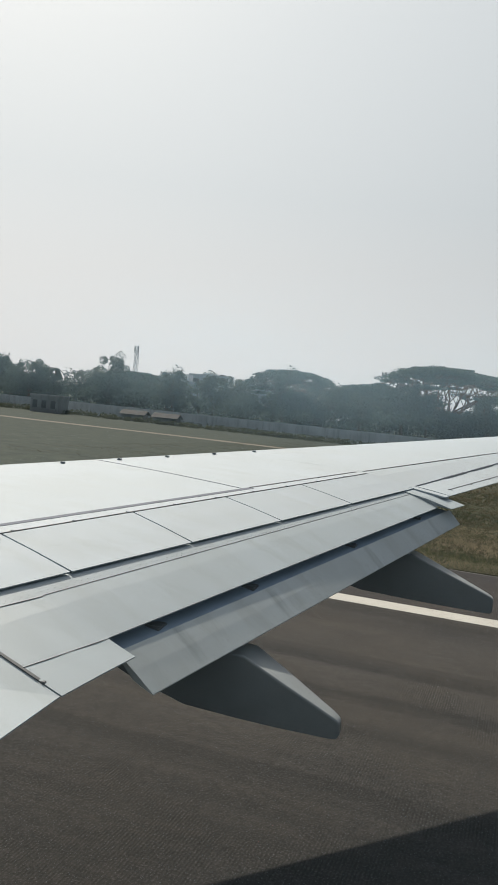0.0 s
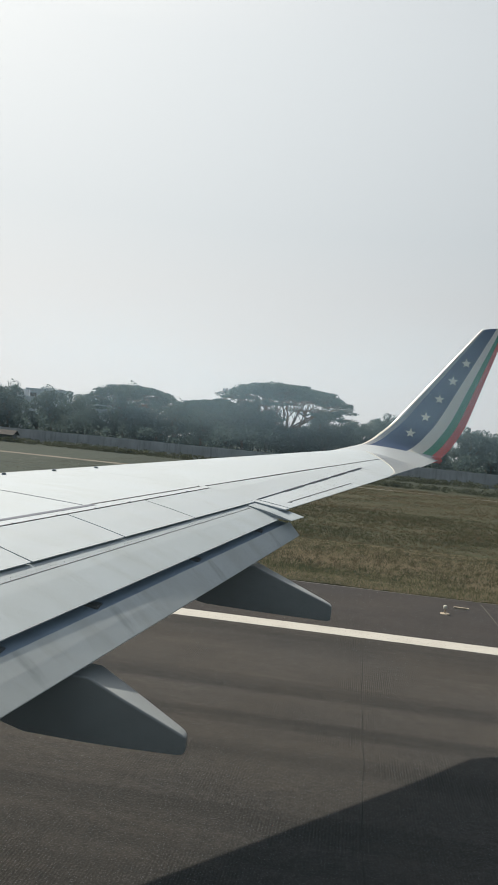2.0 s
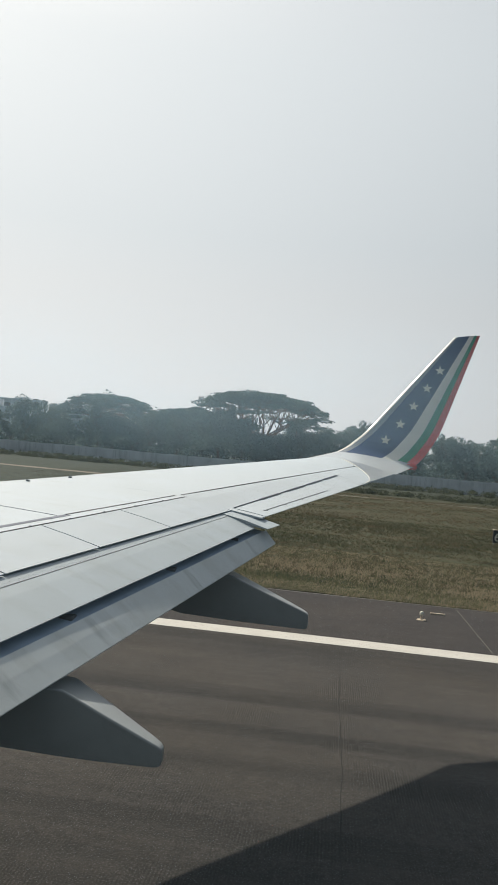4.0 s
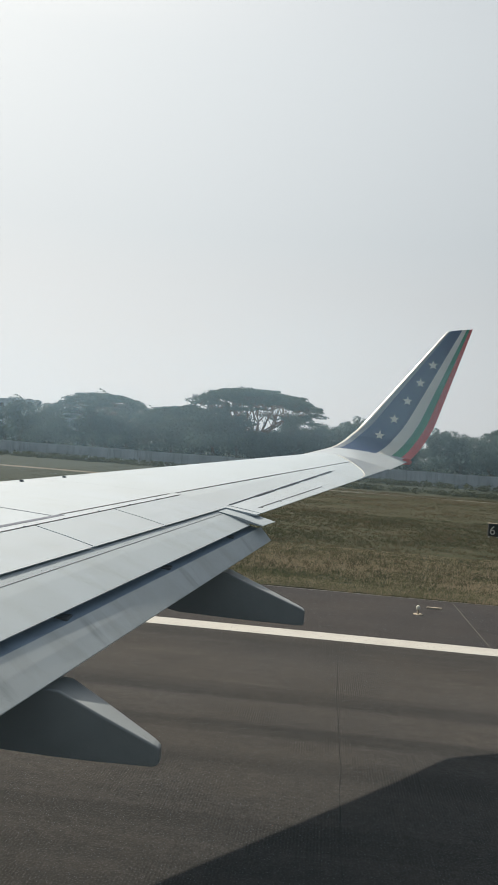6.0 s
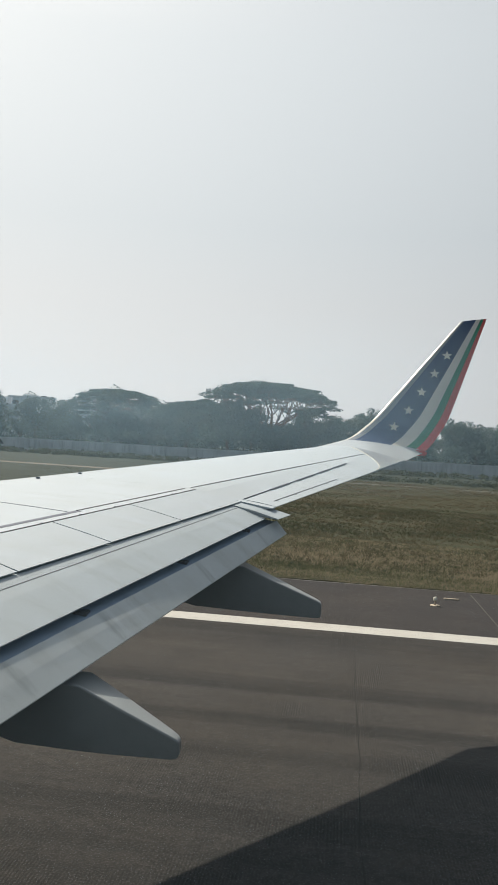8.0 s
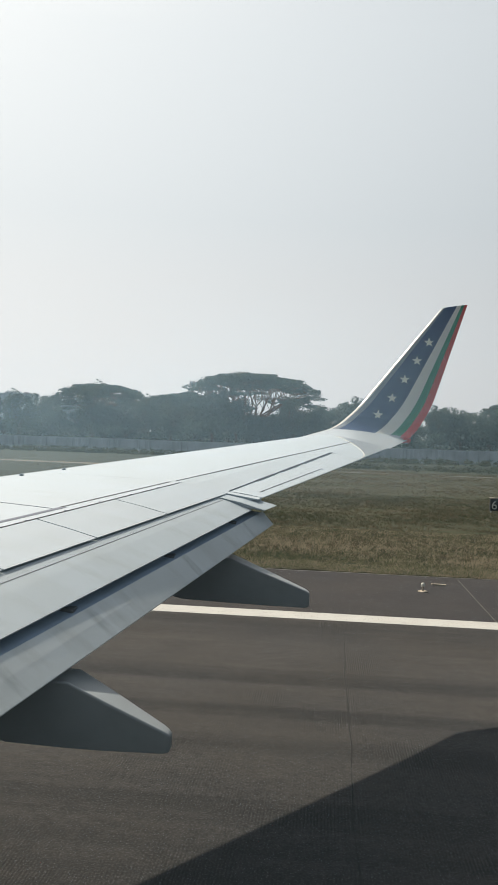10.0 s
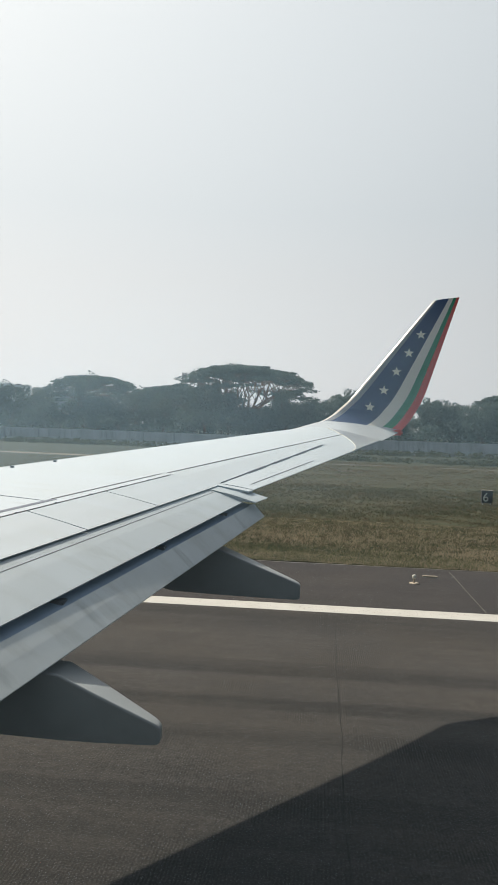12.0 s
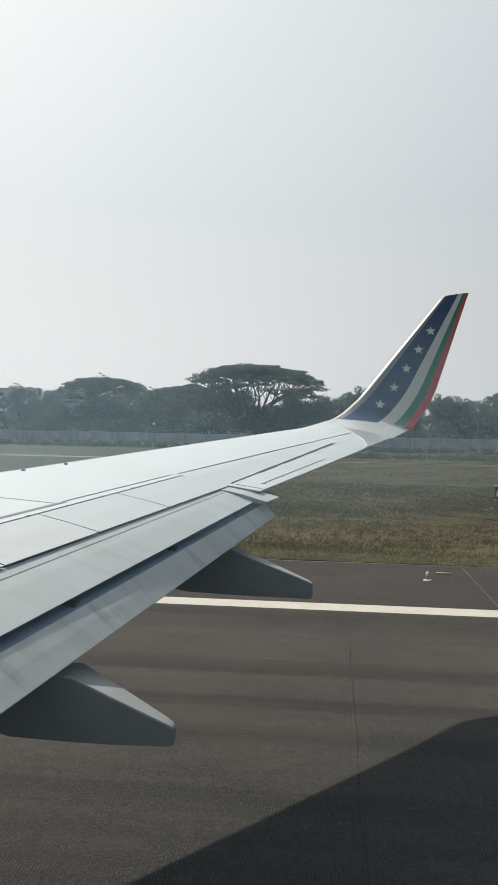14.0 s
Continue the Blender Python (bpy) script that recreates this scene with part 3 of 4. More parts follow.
def wl_root(s):
    """The winglet's curved root and straight blade."""
    blend = min(1.0, s / 0.3)
    up = max(0.0, (s - 0.3) / 0.7)
    if s <= 0.3:
        a = blend * math.radians(79)
        r = 1.06
        y, z = 14.4 + r * math.sin(a) * 1.20, 4.158 + r * (1 - math.cos(a)) * 0.60
        le = Vector((crest(14.4) + 0.10 + 0.60 * blend ** 1.2 - 0.85 * (1 - blend) ** 2, y, z - 0.2 * (1 - blend) ** 2))
        te = Vector((ail_te(14.4) + 0.83 * blend, y, zref(14.4) - 0.22 + (z - 4.158) + 0.14 * blend ** 2))
        return le, te
    le0, te0 = wl_root(0.3)
    le1, te1 = Vector((2.20, 16.2, 6.78)), Vector((2.70, 16.22, 6.86))
    return le0.lerp(le1, up), te0.lerp(te1, up)


def wl_point(s, c, side=0.0):
    le, te = wl_spine(s)
    e = 0.004
    a, b = wl_spine(max(0, s - e)), wl_spine(min(1, s + e))
    along = (b[0] + b[1] - a[0] - a[1]).normalized()
    nrm = along.cross((te - le).normalized()).normalized()
    if nrm.y > 0.05 and s > 0.3 or nrm.z < 0 and s <= 0.15:
        nrm = -nrm
    if s > 0.15 and nrm.y > 0:
        nrm = -nrm
    t = (te - le).length * 0.10 * math.sqrt(max(0.0, c)) * (1 - c) ** 0.8
    return le.lerp(te, c) + nrm * (t * (1 if side >= 0 else -1) + abs(side) * (1 if side > 0 else -1) * (1 if abs(side) < 0.5 else 0))


def wl_strip(name, c0, c1, material, s0=0.0, s1=1.0, n=70, m=5):
    rings = []
    for s in np.linspace(s0, s1, n):
        cs = np.linspace(c0, c1, m)
        rings.append([wl_point(s, c, 0.0) for c in cs] + [wl_point(s, c, -0.9) for c in cs[::-1]])
    return part(name, loft(rings), material, winglet, smooth=False)


BANDS = (("leading_edge_fade", 0.045, 0.13, M_EDGEGREY, 0.15, 3), ("blue_panel", 0.13, 0.585, M_BLUE, 0.15, 6), ("white_stripe", 0.585, 0.765, M_WHITE, 0.155, 3), ("green_stripe", 0.765, 0.885, M_GREEN, 0.16, 3), ("red_stripe", 0.885, 1.0, M_RED, 0.16, 3))
wl_strip("leading_edge", 0.0, 0.045, M_WHITE, 0.0, 1.0)
part("tail_light_housing", box(1.34, 1.57, 15.14, 15.24, 4.05, 4.16, 0.03), M_RED, winglet, "small red housing at the winglet's foot")
for name, c0, c1, mat, s0, m in BANDS:
    wl_strip(name, c0 + 0.0002, c1, mat, s0 + 0.001, 1.0, m=m)
    wl_strip("grey_root", c0 + 0.0002, c1, M_TIPGREY, 0.0, s0, n=8, m=m)


def star(s, c, size):
    le, te = wl_spine(s)
    up = (wl_spine(min(1, s + 0.02))[0] - wl_spine(s - 0.02)[0])
    ax = (te - le).normalized()
    mid = wl_point(s, c, 0.0)
    nrm = ax.cross(Vector((0, 0.2, 1))).normalized()
    if nrm.y > 0:
        nrm = -nrm
    up = nrm.cross(ax).normalized()
    if up.z < 0:
        up = -up
    bm = bmesh.new()
    rings = []
    for lift in (-0.002, 0.03 if s < 0.3 else 0.012):
        ring = []
        for k in range(10):
            r = size * (1 if k % 2 == 0 else 0.42)
            a = math.pi / 2 + k * math.pi / 5
            ring.append(bm.verts.new(mid + nrm * lift + ax * (r * math.cos(a)) + up * (r * math.sin(a))))
        rings.append(ring)
    for i in range(10):
        j = (i + 1) % 10
        bm.faces.new((rings[0][i], rings[0][j], rings[1][j], rings[1][i]))
    bm.faces.new(rings[1])
    bm.faces.new(rings[0][::-1])
    return part("star", bm, M_WHITE, winglet)


for s, c in ((0.268, 0.375), (0.385, 0.375), (0.508, 0.38), (0.632, 0.385), (0.755, 0.39)):
    star(s, c, 0.10)

# ---- fuselage that carries the wing, with the window that the camera looks through, and the main gear ----
FC_Y, FC_Z, FR = -1.6, 3.4, 1.88


def hull(x):
    """Radius and lift of the hull along its length."""
    if x < -12:
        f = min(1.0, (-12 - x) / 5.0)
        return FR * math.sqrt(max(0.02, 1 - f * f)), -0.3 * f
    if x > 9:
        f = min(1.0, (x - 9) / 12.0)
        return FR * (1 - 0.86 * f), 1.1 * f
    return FR, 0.0


xs = [-17, -16.4, -15, -13.5, -12, -8, -5.8, -4, -2, -0.5, -0.17, 0.11, 0.5, 2, 5, 9, 12, 15, 18, 21]
w_low, w_high = math.asin((3.90 - FC_Z) / FR), math.asin((4.30 - FC_Z) / FR)
angs = sorted([w_low, w_high] + [w_high + (2 * math.pi + w_low - w_high) * k / 30 for k in range(1, 30)])
bm = bmesh.new()
rows = []
for x in xs:
    r, up = hull(x)
    rows.append([bm.verts.new((x, FC_Y + r * math.cos(a), FC_Z + up + r * math.sin(a))) for a in angs])
for i, (ra, rb) in enumerate(zip(rows, rows[1:])):
    for j in range(len(angs)):
        k = (j + 1) % len(angs)
        if xs[i] == -0.17 and angs[j] == w_low:
            continue
        bm.faces.new((ra[j], ra[k], rb[k], rb[j]))
bm.faces.new(rows[0][::-1])
bm.faces.new(rows[-1])
fus = part("fuselage", bm, M_HULL, airplane)
sol = fus.modifiers.new("skin", "SOLIDIFY")
sol.thickness, sol.offset = 0.05, -1.0
for yy in (0.95, -4.15):
    bm = bmesh.new()
    tube(bm, (-1.6, yy, 0.6), (-1.6, yy * 0.8 - 0.3, 2.3), 0.11, 0.14, 12)
    part("gear_strut", bm, M_STEEL, airplane)
    for dy in (-0.43, 0.43):
        bm = bmesh.new()
        prof = ((-0.18, 0.3), (-0.18, 0.46), (-0.13, 0.545), (-0.05, 0.565), (0.05, 0.565), (0.13, 0.545), (0.18, 0.46), (0.18, 0.3))
        rings = [[(-1.6 + r * math.cos(a), yy + dy + o, 0.565 + r * math.sin(a)) for a in np.linspace(0, 2 * math.pi, 28, endpoint=False)] for o, r in prof]
        part("wheel", loft(rings), M_TYRE, airplane, smooth=True)

# ---- runway markings ----
tagged(part("runway_edge_line", box(-1500, 1500, 17.84, RUN_OUT - 0.002, 0.0, 0.005), M_LINE), "weathered white painted runway edge line", "road marking", kind="structure")
tagged(part("runway_edge_line_port", box(-1500, 1500, RUN_IN + 0.002, RUN_IN + 0.9, 0.0, 0.005), M_LINE), "weathered white painted runway edge line", "road marking", kind="structure")

for x, y, w, d in ((3.3, 23.0, 0.42, 0.1), (-9.0, 22.9, 0.4, 0.1)):
    m = tagged(part("pavement_marker", box(x - w / 2, x + w / 2, y - d / 2, y + d / 2, -0.006, 0.03, 0.008), M_MARK), "flat cream marker plate on the dark shoulder", "marker", "shoulder markers")
for x in (4.0, -26.0, 34.0, -56.0, 64.0):
    tagged(part("pavement_joint_1", box(x - 0.016, x + 0.016, RUN_OUT + 0.01, SHOULDER - 0.4, -0.006, 0.001), M_JOINT), "pale sealed joint across the shoulder", "pavement joint", kind="structure")
bm = bmesh.new()
prev = None
for x in np.arange(-60, 70, 0.4):
    rim = SHOULDER - 0.10 + 0.05 * noise.noise((x * 0.7, 12, 0))
    w = 0.035 + 0.03 * noise.noise((x * 1.1, 21, 0))
    a, b = bm.verts.new((x, rim - w, 0.001)), bm.verts.new((x, rim + w, 0.001))
    if prev:
        bm.faces.new((prev[0], a, b, prev[1]))
    prev = (a, b)
tagged(part("shoulder_rim_1", bm, M_GRIT), "thin pale gritty rim along the shoulder", "pavement", kind="structure")
bm = bmesh.new()
prev = None
for x in np.arange(-60, 70, 0.25):
    lip = SHOULDER + 0.12 * noise.noise((x * 0.9, 2, 0)) + 0.05 * noise.noise((x * 3.1, 5, 0))
    ring = [bm.verts.new(c) for c in ((x, lip, -0.03), (x, lip + 0.03, 0.015 + 0.02 * noise.noise((x * 2, 8, 0))), (x, lip + 0.25, -0.02), (x, lip + 0.7, -0.08))]
    if prev:
        for k in range(3):
            bm.faces.new((prev[k], ring[k], ring[k + 1], prev[k + 1]))
    prev = ring
tagged(part("grass_verge_edge", bm, M_GROUND), "dark ragged lip of turf along the shoulder", "verge", kind="structure")

for x0 in (0.45, -31.0, 31.5):
    bm = bmesh.new()
    prev = None
    for y in np.linspace(RUN_IN + 1, 17.6, 90):
        x = x0 + 0.03 * noise.noise((x0, y * 1.7, 0)) + 0.05 * noise.noise((x0, y * 0.4, 3))
        w = 0.008 + 0.008 * noise.noise((x0 + 7, y * 2.3, 1))
        a, b = bm.verts.new((x - w, y, 0.002)), bm.verts.new((x + w, y, 0.002))
        if prev:
            bm.faces.new((prev[0], prev[1], b, a))
        prev = (a, b)
    tagged(part("runway_joint_1", bm, M_CRACK), "thin worn joint across the runway asphalt", "pavement joint", kind="structure")

def lathe(profile, n=14):
    return loft([[(r * math.cos(a), r * math.sin(a), z) for a in np.linspace(0, 2 * math.pi, n, endpoint=False)] for r, z in profile])


light = tagged(new("edge_light"), "small cream runway edge light on the dark shoulder", "runway light")
light.matrix_basis = pose(2.72, 21.9, -0.005) @ Matrix.Scale(0.85, 4)
part("base_plate", lathe(((0.15, 0.0), (0.15, 0.02), (0.12, 0.03))), M_MARK, light)
part("stem", lathe(((0.035, 0.03), (0.03, 0.16))), M_MARK, light)
part("lens", lathe(((0.05, 0.16), (0.065, 0.19), (0.06, 0.26), (0.02, 0.29))), M_WHITE, light, "frosted white lens", smooth=True)

# ---- field: grass, track, hedge ----
rng = np.random.default_rng(7)


def tufts(name, n, xs0, xs1, ys0, ys1, tall, wide, per, material, label, power=1.0):
    """Grass of many single blades, ONE mesh."""
    cx = rng.uniform(xs0, xs1, n)
    cy = ys0 + (ys1 - ys0) * rng.uniform(0, 1, n) ** power
    swell = sum(np.sin(cx * f + cy * g + h) for f, g, h in ((0.41, 0.23, 0.3), (-0.27, 0.61, 1.9), (0.93, -0.47, 4.1), (1.37, 1.71, 2.2))) / 4
    patch = 0.75 + 0.55 * swell
    k = per
    cx, cy, patch = np.repeat(cx, k), np.repeat(cy, k), np.repeat(patch, k)
    m = n * k
    bx, by = cx + rng.normal(0, 0.05, m), cy + rng.normal(0, 0.05, m)
    h = tall * patch * rng.uniform(0.5, 1.25, m)
    a = rng.uniform(0, 2 * math.pi, m)
    lean = h * rng.uniform(0.2, 1.8, m)
    w = wide * rng.uniform(0.6, 1.4, m)
    dx, dy = np.cos(a), np.sin(a)
    v = np.empty((m, 3, 3))
    z0 = np.full(m, -0.06)
    v[:, 0] = np.stack([bx - dy * w, by + dx * w, z0], 1)
    v[:, 1] = np.stack([bx + dy * w, by - dx * w, z0], 1)
    v[:, 2] = np.stack([bx + dx * lean, by + dy * lean, z0 + h], 1)
    me = bpy.data.meshes.new(name)
    me.vertices.add(m * 3)
    me.vertices.foreach_set("co", v.reshape(-1))
    me.loops.add(m * 3)
    me.loops.foreach_set("vertex_index", np.arange(m * 3, dtype=np.int32))
    me.polygons.add(m)
    me.polygons.foreach_set("loop_start", np.arange(0, m * 3, 3, dtype=np.int32))
    me.materials.append(material)
    me.update(calc_edges=True)
    return tagged(new(name, me), label, "grass", kind="stuff")


tufts("verge_grass", 34000, -16, 26, SHOULDER + 0.02, 36.5, 0.125, 0.015, 7, M_STRAW, "dry straw-coloured grass along the shoulder", 1.7)
tufts("field_grass", 56000, -22, 44, 28, 105, 0.11, 0.025, 4, M_GRASS, "brown-green rough grass of the airfield")
tufts("field_weeds", 30000, -24, 34, 26.4, 60, 0.13, 0.030, 5, M_WEED, "low green weeds among the dry grass")
tufts("far_grass", 42000, -36, 75, 45, 148, 0.06, 0.03, 3, M_FARGRASS, "rough grass before the boundary wall")

# dirt track and its berm
bm = bmesh.new()
prev = None
for x in np.linspace(-220, 80, 90):
    wob = 1.2 * math.sin(x * 0.05) + 0.8 * math.sin(x * 0.13 + 1)
    broad = 3.4 if x < -24 else 1.5
    a, b = bm.verts.new((x, 96 + wob, -0.035)), bm.verts.new((x, 96 + broad + wob * 0.9, -0.035))
    if prev:
        bm.faces.new((prev[0], a, b, prev[1]))
    prev = (a, b)
tagged(part("dirt_track", bm, M_DIRT), "pale beaten dirt track across the field", "track", kind="structure")


def leaf_mesh(name, centres, radii, per, size, material, squash=0.75, flat=0.35):
    """Many small leaf clumps: quads scattered on and in blobs round the given centres."""
    c = np.repeat(np.asarray(centres, float), per, axis=0)
    r = np.repeat(np.asarray(radii, float), per)
    m = len(c)
    d = rng.normal(size=(m, 3))
    d /= np.linalg.norm(d, axis=1)[:, None]
    q = rng.uniform(0.45, 1.08, m) ** 0.7
    p = c + d * (r * q)[:, None] * np.array([1, 1, squash])
    u = rng.normal(size=(m, 3))
    u[:, 2] *= flat
    u /= np.linalg.norm(u, axis=1)[:, None]
    w = np.cross(u, rng.normal(size=(m, 3)))
    w /= np.linalg.norm(w, axis=1)[:, None]
    s = size * rng.uniform(0.5, 1.4, m)[:, None]
    v = np.empty((m, 4, 3))
    v[:, 0] = p - u * s
    v[:, 1] = p - w * s * 0.5
    v[:, 2] = p + u * s
    v[:, 3] = p + w * s * 0.55
    me = bpy.data.meshes.new(name)
    me.vertices.add(m * 4)
    me.vertices.foreach_set("co", v.reshape(-1))
    me.loops.add(m * 4)
    me.loops.foreach_set("vertex_index", np.arange(m * 4, dtype=np.int32))
    me.polygons.add(m)
    me.polygons.foreach_set("loop_start", np.arange(0, m * 4, 4, dtype=np.int32))
    me.materials.append(material)
    me.update(calc_edges=True)
    return me


def limb(bm, a, b, ra, rb, sag, seed, n=4):
    """A bent limb in n pieces; returns its points."""
    rnd = random.Random(seed)
    pts = [Vector(a)]
    for i in range(1, n + 1):
        f = i / n
        p = Vector(a).lerp(Vector(b), f)
        p.z += sag * math.sin(f * math.pi)
        if i < n:
            p += Vector((rnd.uniform(-1, 1), rnd.uniform(-1, 1), rnd.uniform(-0.5, 0.5))) * 0.05 * (Vector(b) - Vector(a)).length
        pts.append(p)
    for i in range(n):
        r0, r1 = ra + (rb - ra) * i / n, ra + (rb - ra) * (i + 1) / n
        tube(bm, pts[i], pts[i + 1], r0, r1, 6)
    return pts


def make_tree(kind, seed, height, spread, material, label):
    rnd = random.Random(seed)
    root = tagged(new(kind), label, "tree", "trees behind the wall")
    bm = bmesh.new()
    cen, rad = [], []
    if kind == "rain_tree":
        fork = height * 0.33
        limb(bm, (0, 0, -0.3), (0.3, 0.1, fork), 0.55, 0.42, 0, seed, 3)
        nl = 17
        for i in range(nl):
            a = 2 * math.pi * (i + rnd.uniform(-0.3, 0.3)) / nl
            far = spread * rnd.uniform(0.55, 0.98)
            tip = Vector((math.cos(a) * far, math.sin(a) * far, height * (0.93 - 0.20 * (far / spread) ** 3) + rnd.uniform(-0.6, 0.3)))
            pts = limb(bm, (0.3, 0.1, fork), tip, 0.2, 0.05, height * 0.05, seed * 31 + i, 5)
            for k, p in enumerate(pts[2:]):
                for _ in range(2):
                    off = Vector((rnd.uniform(-1, 1), rnd.uniform(-1, 1), 0)) * spread * 0.24
                    e = p + off
                    rr = min(1.0, math.hypot(e.x, e.y) / spread)
                    e.z = height * (0.97 - 0.20 * rr ** 3.2) + rnd.uniform(-0.9, 0.3)
                    limb(bm, p, e, 0.07, 0.025, 0.1, seed * 77 + i * 9 + k, 2)
                    cen.append(e)
                    rad.append(rnd.uniform(0.9, 1.7))
        # flat pads of leaves in tiers, with gaps between them
        for _ in range(120):
            a, q = rnd.uniform(0, 6.283), math.sqrt(rnd.random()) * 1.03
            tier = rnd.choice((0.0, 0.0, -0.9, -1.9, -3.0 if q > 0.6 else -0.5))
            cen.append(Vector((math.cos(a) * q * spread, math.sin(a) * q * spread, height * (0.97 - 0.21 * q ** 2.6) + tier + rnd.uniform(-0.25, 0.3))))
            rad.append(rnd.uniform(1.1, 2.5))
        crown = leaf_mesh("crown", [tuple(c) for c in cen], rad, 110, 0.24, material, 0.2, 0.25)
    elif kind == "palm_tree":
        limb(bm, (0, 0, -0.3), (0.4, 0.2, height * 0.86), 0.2, 0.13, 0, seed, 5)
        vs, fs = [], []
        for i in range(22):
            a, up = rnd.uniform(0, 6.283), rnd.uniform(-0.5, 1.0)
            p0 = Vector((0.4, 0.2, height * 0.86))
            d = Vector((math.cos(a), math.sin(a), 0))
            last = None
            for k in range(7):
                f = k / 6
                p = p0 + d * (2.3 * f) + Vector((0, 0, up * 1.6 * f - 1.9 * f * f))
                side = d.cross(Vector((0, 0, 1))) * (0.36 * math.sin(0.3 + f * 2.7))
                n0 = len(vs)
                vs += [tuple(p + side - Vector((0, 0, 0.2 * f))), tuple(p), tuple(p - side - Vector((0, 0, 0.2 * f)))]
                if last is not None:
                    fs += [(last, last + 1, n0 + 1, n0), (last + 1, last + 2, n0 + 2, n0 + 1)]
                last = n0
        crown = mesh_of("crown", vs, fs, material)
    else:
        fork = height * rnd.uniform(0.25, 0.38)
        limb(bm, (0, 0, -0.3), (rnd.uniform(-0.3, 0.3), 0, fork), 0.3, 0.22, 0, seed, 3)
        for i in range(9):
            a = 2 * math.pi * (i + rnd.uniform(-0.4, 0.4)) / 9
            far, up = spread * rnd.uniform(0.3, 0.95), rnd.uniform(0.45, 0.95)
            tip = Vector((math.cos(a) * far * (1.15 - 0.5 * up), math.sin(a) * far * (1.15 - 0.5 * up), height * up))
            for k, p in enumerate(limb(bm, (0, 0, fork), tip, 0.14, 0.04, 0.3, seed * 31 + i, 4)[1:]):
                cen.append(p + Vector((rnd.uniform(-0.6, 0.6), rnd.uniform(-0.6, 0.6), rnd.uniform(0, 0.5))))
                rad.append(spread * rnd.uniform(0.16, 0.34))
        for _ in range(26):
            a, t = rnd.uniform(0, 6.283), rnd.uniform(-0.5, 1)
            q = math.sqrt(max(0.0, 1 - t * t)) * rnd.uniform(0.5, 1.0)
            cen.append(Vector((math.cos(a) * q * spread, math.sin(a) * q * spread, height * (0.62 + 0.34 * t * rnd.uniform(0.8, 1.08)))))
            rad.append(spread * rnd.uniform(0.14, 0.3))
        crown = leaf_mesh("crown", [tuple(c) for c in cen], rad, 95, 0.19, material, 0.8, 0.8)
    t = part("trunk", bm, M_BARK, root)
    c = new("crown", crown)
    c.parent = root
    return root


TREE_Y = 172.0
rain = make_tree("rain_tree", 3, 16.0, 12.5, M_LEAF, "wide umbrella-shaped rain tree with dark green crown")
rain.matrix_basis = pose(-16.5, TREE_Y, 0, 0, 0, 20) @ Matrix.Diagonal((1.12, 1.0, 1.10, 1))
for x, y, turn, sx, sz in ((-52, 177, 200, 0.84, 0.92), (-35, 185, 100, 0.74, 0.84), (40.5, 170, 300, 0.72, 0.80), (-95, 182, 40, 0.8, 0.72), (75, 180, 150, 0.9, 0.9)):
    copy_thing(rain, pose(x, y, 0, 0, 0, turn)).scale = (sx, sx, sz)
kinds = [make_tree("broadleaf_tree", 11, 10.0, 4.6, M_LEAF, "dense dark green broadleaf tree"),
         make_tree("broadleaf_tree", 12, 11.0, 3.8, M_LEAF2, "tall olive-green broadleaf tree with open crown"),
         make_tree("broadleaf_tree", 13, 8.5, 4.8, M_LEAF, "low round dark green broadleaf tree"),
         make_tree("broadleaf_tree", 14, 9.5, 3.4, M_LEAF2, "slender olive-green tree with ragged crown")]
rnd = random.Random(5)
slots = []
x = -150.0
while x < 95:
    slots.append((x, rnd.uniform(160, 172)))
    x += rnd.uniform(3.6, 5.6)
x = -180.0
while x < 120:
    slots.append((x, rnd.uniform(178, 205)))
    x += rnd.uniform(5.0, 8.0)
for i, (x, y) in enumerate(slots):
    base = kinds[i] if i < 4 else kinds[rnd.randrange(4)]
    k = rnd.uniform(0.92, 1.24)
    m = pose(x, y, 0, 0, 0, rnd.uniform(0, 360))
    if i < 4:
        base.matrix_basis = m @ Matrix.Scale(k, 4)
    else:
        copy_thing(base, m).scale = (k * rnd.uniform(0.9, 1.15), k, k * rnd.uniform(0.9, 1.12))
palm = make_tree("palm_tree", 21, 11.5, 2.3, M_LEAF2, "slim coconut palm rising over the tree line")
palm.matrix_basis = pose(22.0, 168, 0)
for x, y, k in ((-108, 165, 1.0), (-80, 170, 0.95), (27.5, 175, 1.0)):
    copy_thing(palm, pose(x, y, 0, 0, 0, x)).scale = (1, 1, k)

# undergrowth that fills the gaps under the crowns
cen = [(rng.uniform(-190, 130), rng.uniform(153.5, 200), rng.uniform(0.3, 6.0)) for _ in range(2400)]
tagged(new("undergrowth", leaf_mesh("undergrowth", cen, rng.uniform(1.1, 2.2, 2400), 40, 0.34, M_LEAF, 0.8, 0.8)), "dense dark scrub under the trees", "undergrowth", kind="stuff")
cen = [(rng.uniform(-150, 100), rng.uniform(139, 149.3), rng.uniform(0.0, 0.6)) for _ in range(1300)] + [(rng.uniform(-22, 60), 112 + rng.normal(0, 2.0), rng.uniform(0.0, 0.35)) for _ in range(420)]
tagged(new("scrub", leaf_mesh("scrub", cen, rng.uniform(0.4, 1.1, 1720), 40, 0.16, M_SCRUB, 0.6, 0.8)), "low dark scrub at the foot of the boundary wall", "scrub", kind="stuff")

# ---- boundary wall of precast panels ----
wall = tagged(new("wall_boundary"), "grey weathered concrete boundary wall of panels and posts", "wall", kind="structure")
panel_me = bpy.data.meshes.new("wall_panel")
bm = box(-1.42, 1.42, -0.05, 0.05, -0.06, 2.62, 0.012)
bm.to_mesh(panel_me)
bm.free()
